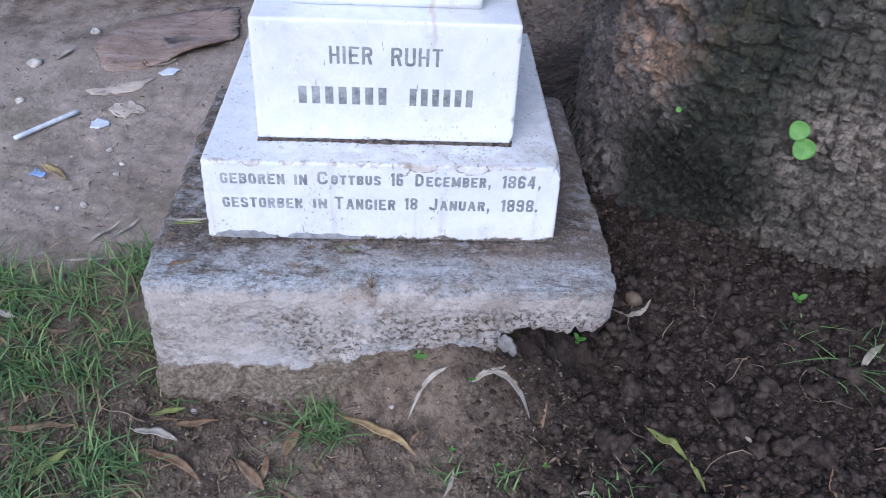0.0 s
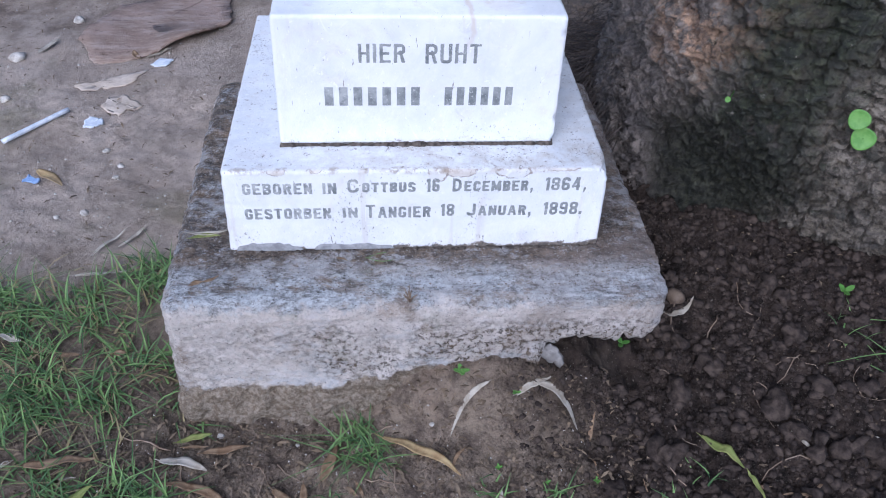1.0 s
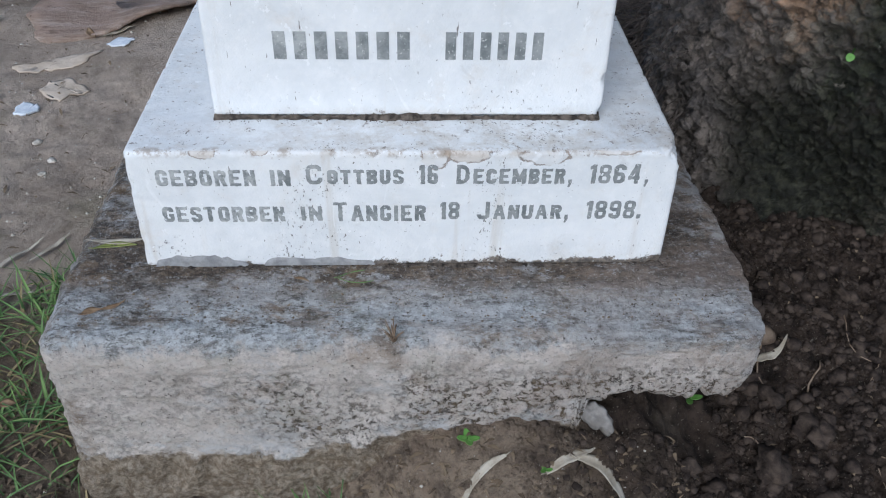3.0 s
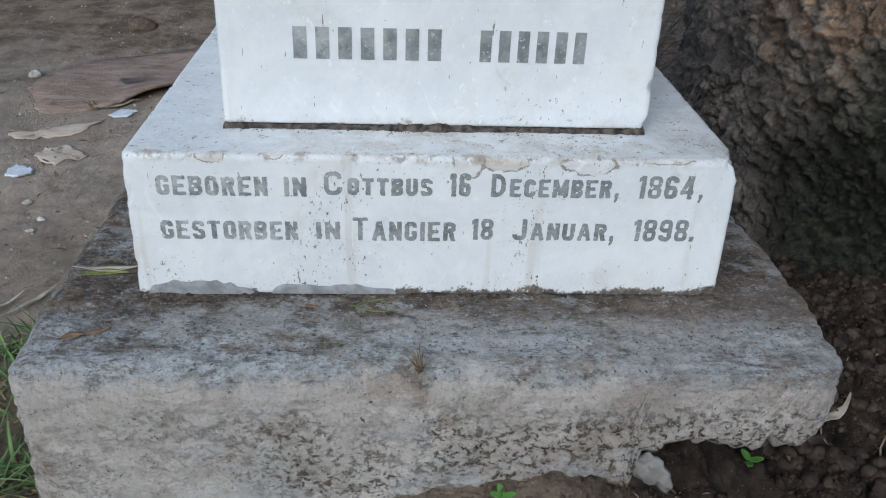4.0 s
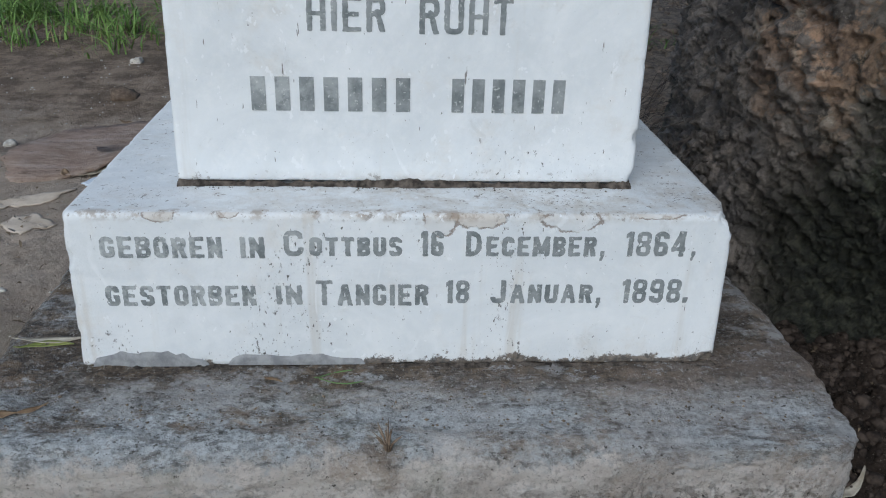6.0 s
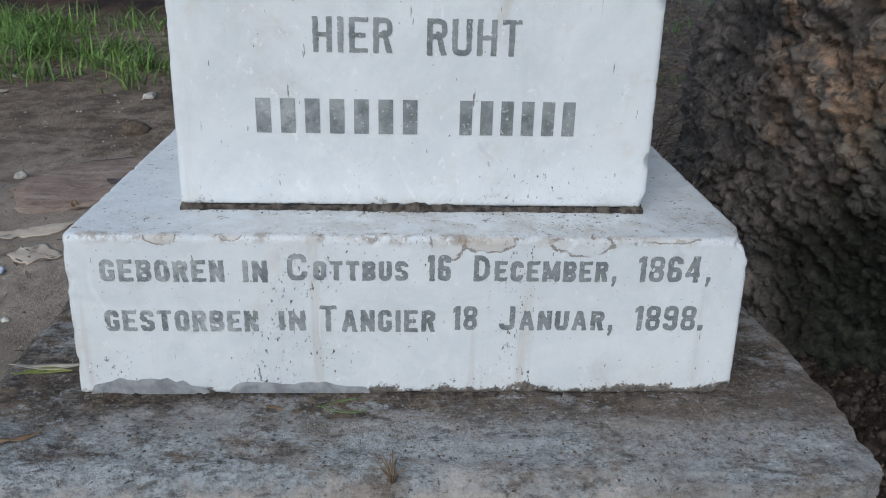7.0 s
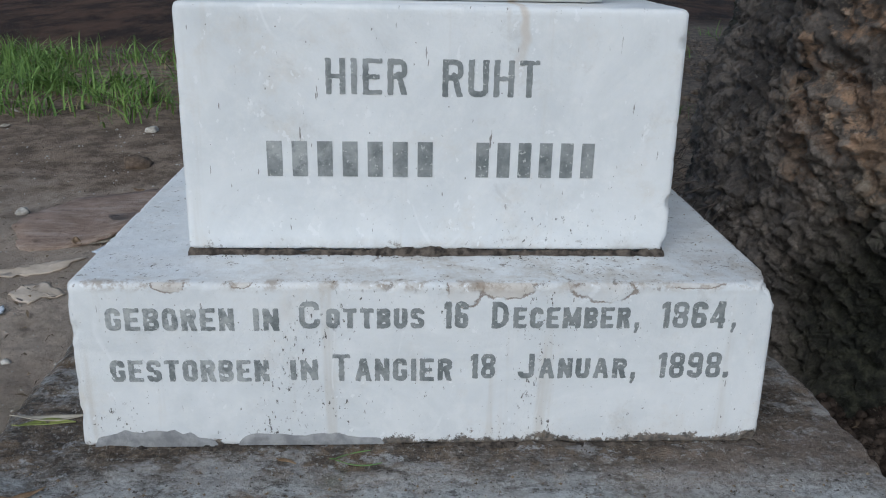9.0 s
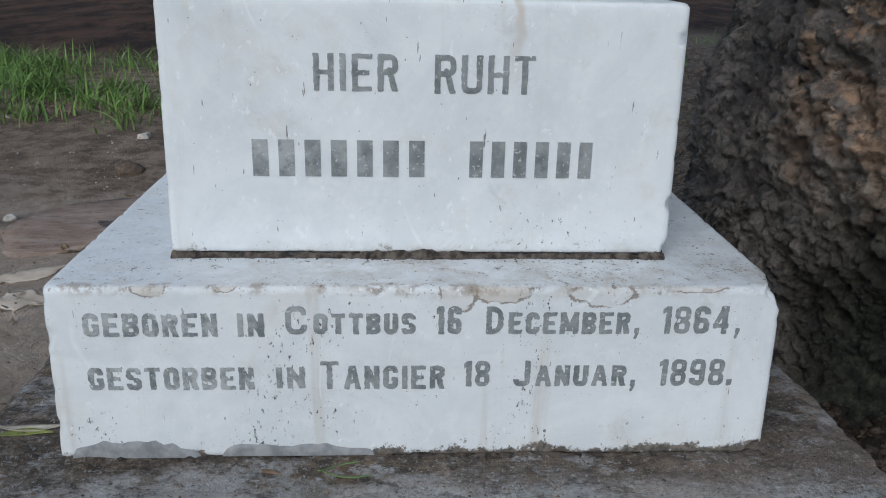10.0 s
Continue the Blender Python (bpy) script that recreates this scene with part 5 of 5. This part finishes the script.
sheet("palm_sheath", [(-0.802, 1.012), (-0.737, 0.902), (-0.677, 0.908), (-0.62, 0.934), (-0.514, 1.013), (-0.44, 1.12), (-0.47, 1.302), (-0.598, 1.276), (-0.734, 1.208), (-0.799, 1.068)], 0.007, SHEET, "flat pinkish-brown dry sheath lying on the earth", "palm sheath", 3, 0.02)
sheet("dried_crust", [(-0.761, 0.801), (-0.685, 0.837), (-0.61, 0.867), (-0.645, 0.803), (-0.733, 0.78)], 0.002, CRUST, "pale dry crust flat on the earth", "dry crust", 5, 0, 0.006, 0.001, True)
sheet("dried_crust", [(-0.679, 0.749), (-0.636, 0.761), (-0.59, 0.719), (-0.638, 0.681), (-0.679, 0.71)], 0.002, CRUST, "pale dry crust flat on the earth", "dry crust", 7, 0, 0.006, 0.001, True)
sheet("plastic_scrap", [(-0.701, 0.63), (-0.68, 0.622), (-0.66, 0.64), (-0.665, 0.668), (-0.692, 0.67)], 0.004, PLASTIC, "crumpled whitish plastic scrap on the earth", "plastic scrap", 9, 0, 0.004, 0.008)
sheet("plastic_scrap", [(-0.60, 0.89), (-0.57, 0.885), (-0.555, 0.91), (-0.585, 0.92)], 0.003, PLASTIC, "small bluish plastic scrap on the earth", "plastic scrap", 11, 0, 0.004, 0.004)
sheet("plastic_scrap", [(-0.767, 0.43), (-0.742, 0.432), (-0.74, 0.452), (-0.765, 0.455)], 0.003, BLUE, "small blue plastic scrap on the earth", "plastic scrap", 13, 0, 0.004, 0.004)
stick_line = [Vector((-0.847 + 0.104 * i / 8, 0.564 + 0.122 * i / 8, 0)) for i in range(9)]
for q in stick_line:
    q.z = ground_height(np.array([q.x]), np.array([q.y]), False)[0] + 0.012
mid = stick_line[4].copy()
straw = new("drinking_straw", mesh_of("drinking_straw", *tube([q - mid for q in stick_line], [0.0055] * 9, 10), PLASTIC))
straw.location = mid
tagged(straw, "pale blue-white drinking straw on the earth", "drinking straw")


# ---- living sprouts ----
def round_leaf_mesh(r, dish, name="leaf"):
    v, f, n = [(0, 0, -dish * r)], [], 18
    for j in (0.5, 0.85, 1.0):
        for i in range(n):
            w = 2 * math.pi * i / n
            rr = r * j * (1 + 0.05 * math.sin(3 * w + 1))
            v.append((rr * math.cos(w), rr * math.sin(w), dish * r * (j * j - 1) + 0.02 * r * math.sin(5 * w) * j))
    m = len(v)
    v += [(a, b, c - 0.0008) for a, b, c in v]
    for i in range(n):
        e = (i + 1) % n
        f += [(0, 1 + i, 1 + e), (m, m + 1 + e, m + 1 + i)]
        for j in (0, 1):
            f += [(1 + j * n + i, 1 + (j + 1) * n + i, 1 + (j + 1) * n + e, 1 + j * n + e), (m + 1 + j * n + e, m + 1 + (j + 1) * n + e, m + 1 + (j + 1) * n + i, m + 1 + j * n + i)]
        f.append((1 + 2 * n + i, m + 1 + 2 * n + i, m + 1 + 2 * n + e, 1 + 2 * n + e))
    return mesh_of(name, v, f, SPROUT)


def on_bark(name, places, label):
    """A small plant rooted in the bark: round leaves that face outwards, each on a short stem."""
    x, y, z, _ = places[0]
    ob = base(name, (x, y, z))
    for px, py, pz, r in places:
        at = Vector((px - x, py - y, pz - z))
        out = Vector((-0.42, -0.85, 0.32)).normalized()
        m = Matrix.Translation(at) @ out.to_track_quat("Z", "Y").to_matrix().to_4x4()
        part("leaf", round_leaf_mesh(r, 0.12), ob, "", m)
        inward = Vector((0.5, 0.8, 0)).normalized()
        part("stem", mesh_of("stem", *tube([at, at + inward * 0.02 - Vector((0, 0, 0.01)), at + inward * 0.055 - Vector((0, 0, 0.012))], [0.001, 0.001, 0.0012]), SPROUT), ob)
    return tagged(ob, label, "plant")


on_bark("pennywort", [(0.640, 0.020, 0.409, 0.0155), (0.655, 0.016, 0.379, 0.0175)], "bright green round-leaved plant growing on the bark")
on_bark("pennywort", [(0.474, 0.100, 0.397, 0.0045)], "tiny green round leaf growing on the bark")


def sprout(x, y, size, leaves, seed):
    r, g = random.Random(seed), ground_at(x, y)
    ob = base("seedling", (x, y, g))
    part("stem", mesh_of("stem", *tube([(0, 0, -0.004), (0.001, 0, size * 0.6), (0, 0.001, size)], [0.0009, 0.0008, 0.0006]), SPROUT), ob)
    for i in range(leaves):
        w = i * 360 / leaves + r.uniform(-20, 20)
        m = Matrix.Translation((0, 0, size * r.uniform(0.75, 1.05))) @ pose(0, 0, 0, 0, 0, w) @ pose(size * 0.45, 0, 0, 0, -20, 0) @ Matrix.Diagonal((1.3, 0.75, 1, 1))
        part("leaf", round_leaf_mesh(size * 0.4, 0.15), ob, "", m)
    return tagged(ob, "tiny bright green seedling in the soil", "seedling", "seedlings in the soil")


for x, y, s, n, k in ((0.065, -0.134, 0.013, 4, 1), (0.760, 0.042, 0.018, 3, 2), (0.346, -0.035, 0.014, 3, 3), (0.15, -0.15, 0.008, 3, 4), (0.12, -0.23, 0.006, 4, 5), (0.19, -0.26, 0.006, 4, 6), (0.27, -0.255, 0.007, 4, 7)):
    sprout(x, y, s, n, k)


def twig(points, w, material, label):
    pts = [Vector((x, y, ground_at(x, y) + h)) for x, y, h in points]
    o = pts[0].copy()
    ob = new("twig", mesh_of("twig", *tube([q - o for q in pts], [w * (1 - 0.5 * i / len(pts)) for i in range(len(pts))]), material))
    ob.location = o
    return tagged(ob, label, "twig", "twigs on the soil")


TWIG = plain("dry twig", (0.16, 0.11, 0.075), (0.30, 0.23, 0.17), 60, 0.8, 0.2)
for k in range(40):
    x, y, w = rnd.uniform(-0.55, 0.95), rnd.uniform(-0.40, -0.15), rnd.uniform(0, 6.3)
    if k > 27:
        x, y = rnd.uniform(0.42, 0.95), rnd.uniform(-0.15, 0.1)
    ln, pts = rnd.uniform(0.03, 0.10), []
    for i in range(6):
        pts.append((x, y, 0.004 + rnd.uniform(0, 0.003)))
        w += rnd.uniform(-0.5, 0.5)
        x, y = x + ln / 5 * math.cos(w), y + ln / 5 * math.sin(w)
    twig(pts, rnd.uniform(0.0007, 0.0016), TWIG, "thin dry twig lying on the soil")
# a small withered tuft rooted in the lip of the base
tuft = base("withered_tuft", (-0.014, -0.104, 0.183))
for i in range(26):
    w, t = rnd.uniform(0, 6.3), rnd.uniform(0.008, 0.021)
    part("blade", mesh_of("blade", *tube([(0, 0, -0.004), (0.3 * t * math.cos(w), 0.3 * t * math.sin(w), t * 0.6), (0.7 * t * math.cos(w), 0.7 * t * math.sin(w), t)], [0.0009, 0.0007, 0.0003], 4), TWIG), tuft)
tagged(tuft, "withered brown grass tuft on the edge of the base", "grass tuft")


# ---- shredded litter: leaf scraps and straw trodden into the soil ----
def scraps(count, x0, x1, y0, y1, material, seed, longest=0.018):
    r, v, f = random.Random(seed), [], []
    spots = [(r.uniform(x0, x1), r.uniform(y0, y1)) for _ in range(count)]
    spots = [q for q in spots if off_stone(*q)]
    hz = ground_height(np.array([q[0] for q in spots]), np.array([q[1] for q in spots]))
    for (x, y), z in zip(spots, hz):
        w, ln, wd, up = r.uniform(0, 6.3), r.uniform(0.004, longest), r.uniform(0.0008, 0.003), r.uniform(-0.3, 0.3)
        c, d, n = math.cos(w), math.sin(w), len(v)
        for t, k in ((-1, 0.25), (0, 1), (1, 0.2)):
            for e in (-1, 1):
                v.append((x + c * ln * t / 2 - d * wd * k * e, y + d * ln * t / 2 + c * wd * k * e, z + 0.003 + up * ln * t / 2 + (0.002 if t == 0 else 0)))
        f += [(n, n + 2, n + 3, n + 1), (n + 2, n + 4, n + 5, n + 3)]
    return mesh_of("leaf_scraps", v, f, material)


SCRAP = plain("leaf scraps", (0.05, 0.035, 0.025), (0.30, 0.225, 0.15), 40, 0.8, 0.2, own=True)
tagged(new("leaf_litter", scraps(2600, -0.8, 0.35, -0.42, 0.0, SCRAP, 31)), "brown shredded leaf litter on the soil", "leaf litter", kind="stuff")
tagged(new("leaf_litter", scraps(380, 0.3, 1.0, -0.42, 0.3, SCRAP, 32, 0.011)), "scattered leaf scraps in the dark soil", "leaf litter", kind="stuff")
tagged(new("leaf_litter", scraps(1200, -1.8, -0.4, 0.1, 2.2, SCRAP, 33, 0.02)), "leaf scraps on the trodden earth", "leaf litter", kind="stuff")
tagged(new("leaf_litter", scraps(7000, 0.2, 1.7, 0.75, 4.6, SCRAP, 34, 0.06)), "leaf scraps behind the palm", "leaf litter", kind="stuff")


# ---- dirt gathered on the steps of the stone ----
def dust(count, x0, x1, y0, y1, z, lo, hi, material, seed):
    r, v, f = random.Random(seed), [], []
    for _ in range(count):
        x, y, a = r.uniform(x0, x1), r.uniform(y0, y1), lo + (hi - lo) * r.random() ** 3
        n = len(v)
        v += [(x + a * r.uniform(0.5, 1.2), y, z), (x, y + a * r.uniform(0.5, 1.2), z), (x - a * r.uniform(0.5, 1.2), y, z), (x, y - a * r.uniform(0.5, 1.2), z), (x, y, z + a * r.uniform(0.4, 1.0))]
        f += [(n, n + 1, n + 4), (n + 1, n + 2, n + 4), (n + 2, n + 3, n + 4), (n + 3, n, n + 4)]
    return mesh_of("grit", v, f, material, False)


tagged(new("grit", dust(3800, -0.06, 0.285, -0.012, 0.002, 0.1925, 0.0006, 0.0042, DIRT, 41)), "dark soil gathered at the foot of the marble", "grit", kind="stuff")
tagged(new("grit", dust(900, -0.285, -0.05, -0.009, 0.001, 0.1925, 0.0005, 0.003, DIRT, 46)), "dark soil gathered at the foot of the marble", "grit", kind="stuff")
tagged(new("grit", dust(1300, -0.36, 0.36, -0.09, 0.0, 0.1935, 0.0004, 0.0020, SCRAP, 42)), "scattered grit on the rendered base", "grit", kind="stuff")
tagged(new("grit", dust(1500, -0.2, 0.21, 0.054, 0.064, 0.3405, 0.0004, 0.003, DIRT, 43)), "dark grit along the mortar joint", "grit", kind="stuff")
tagged(new("grit", dust(260, -0.27, 0.27, 0.004, 0.06, 0.3415, 0.0003, 0.0016, SCRAP, 44)), "scattered grit on the marble ledge", "grit", kind="stuff")
tagged(new("grit", dust(160, 0.21, 0.27, 0.06, 0.48, 0.3415, 0.0003, 0.002, SCRAP, 45)), "scattered grit on the marble ledge", "grit", kind="stuff")
leaf(-0.075, -0.022, -0.046, -0.010, 0.0006, 0.1, GRASS, "thin green blade lying on the rendered base", 0.002, z=0.195)
leaf(-0.070, -0.024, -0.036, -0.026, 0.0006, -0.1, GRASS, "thin green blade lying on the rendered base", 0.002, z=0.194)
leaf(-0.120, -0.020, -0.105, -0.026, 0.0018, 0.1, DRY_LEAF, "small brown leaf scrap on the rendered base", 0.002, z=0.194)
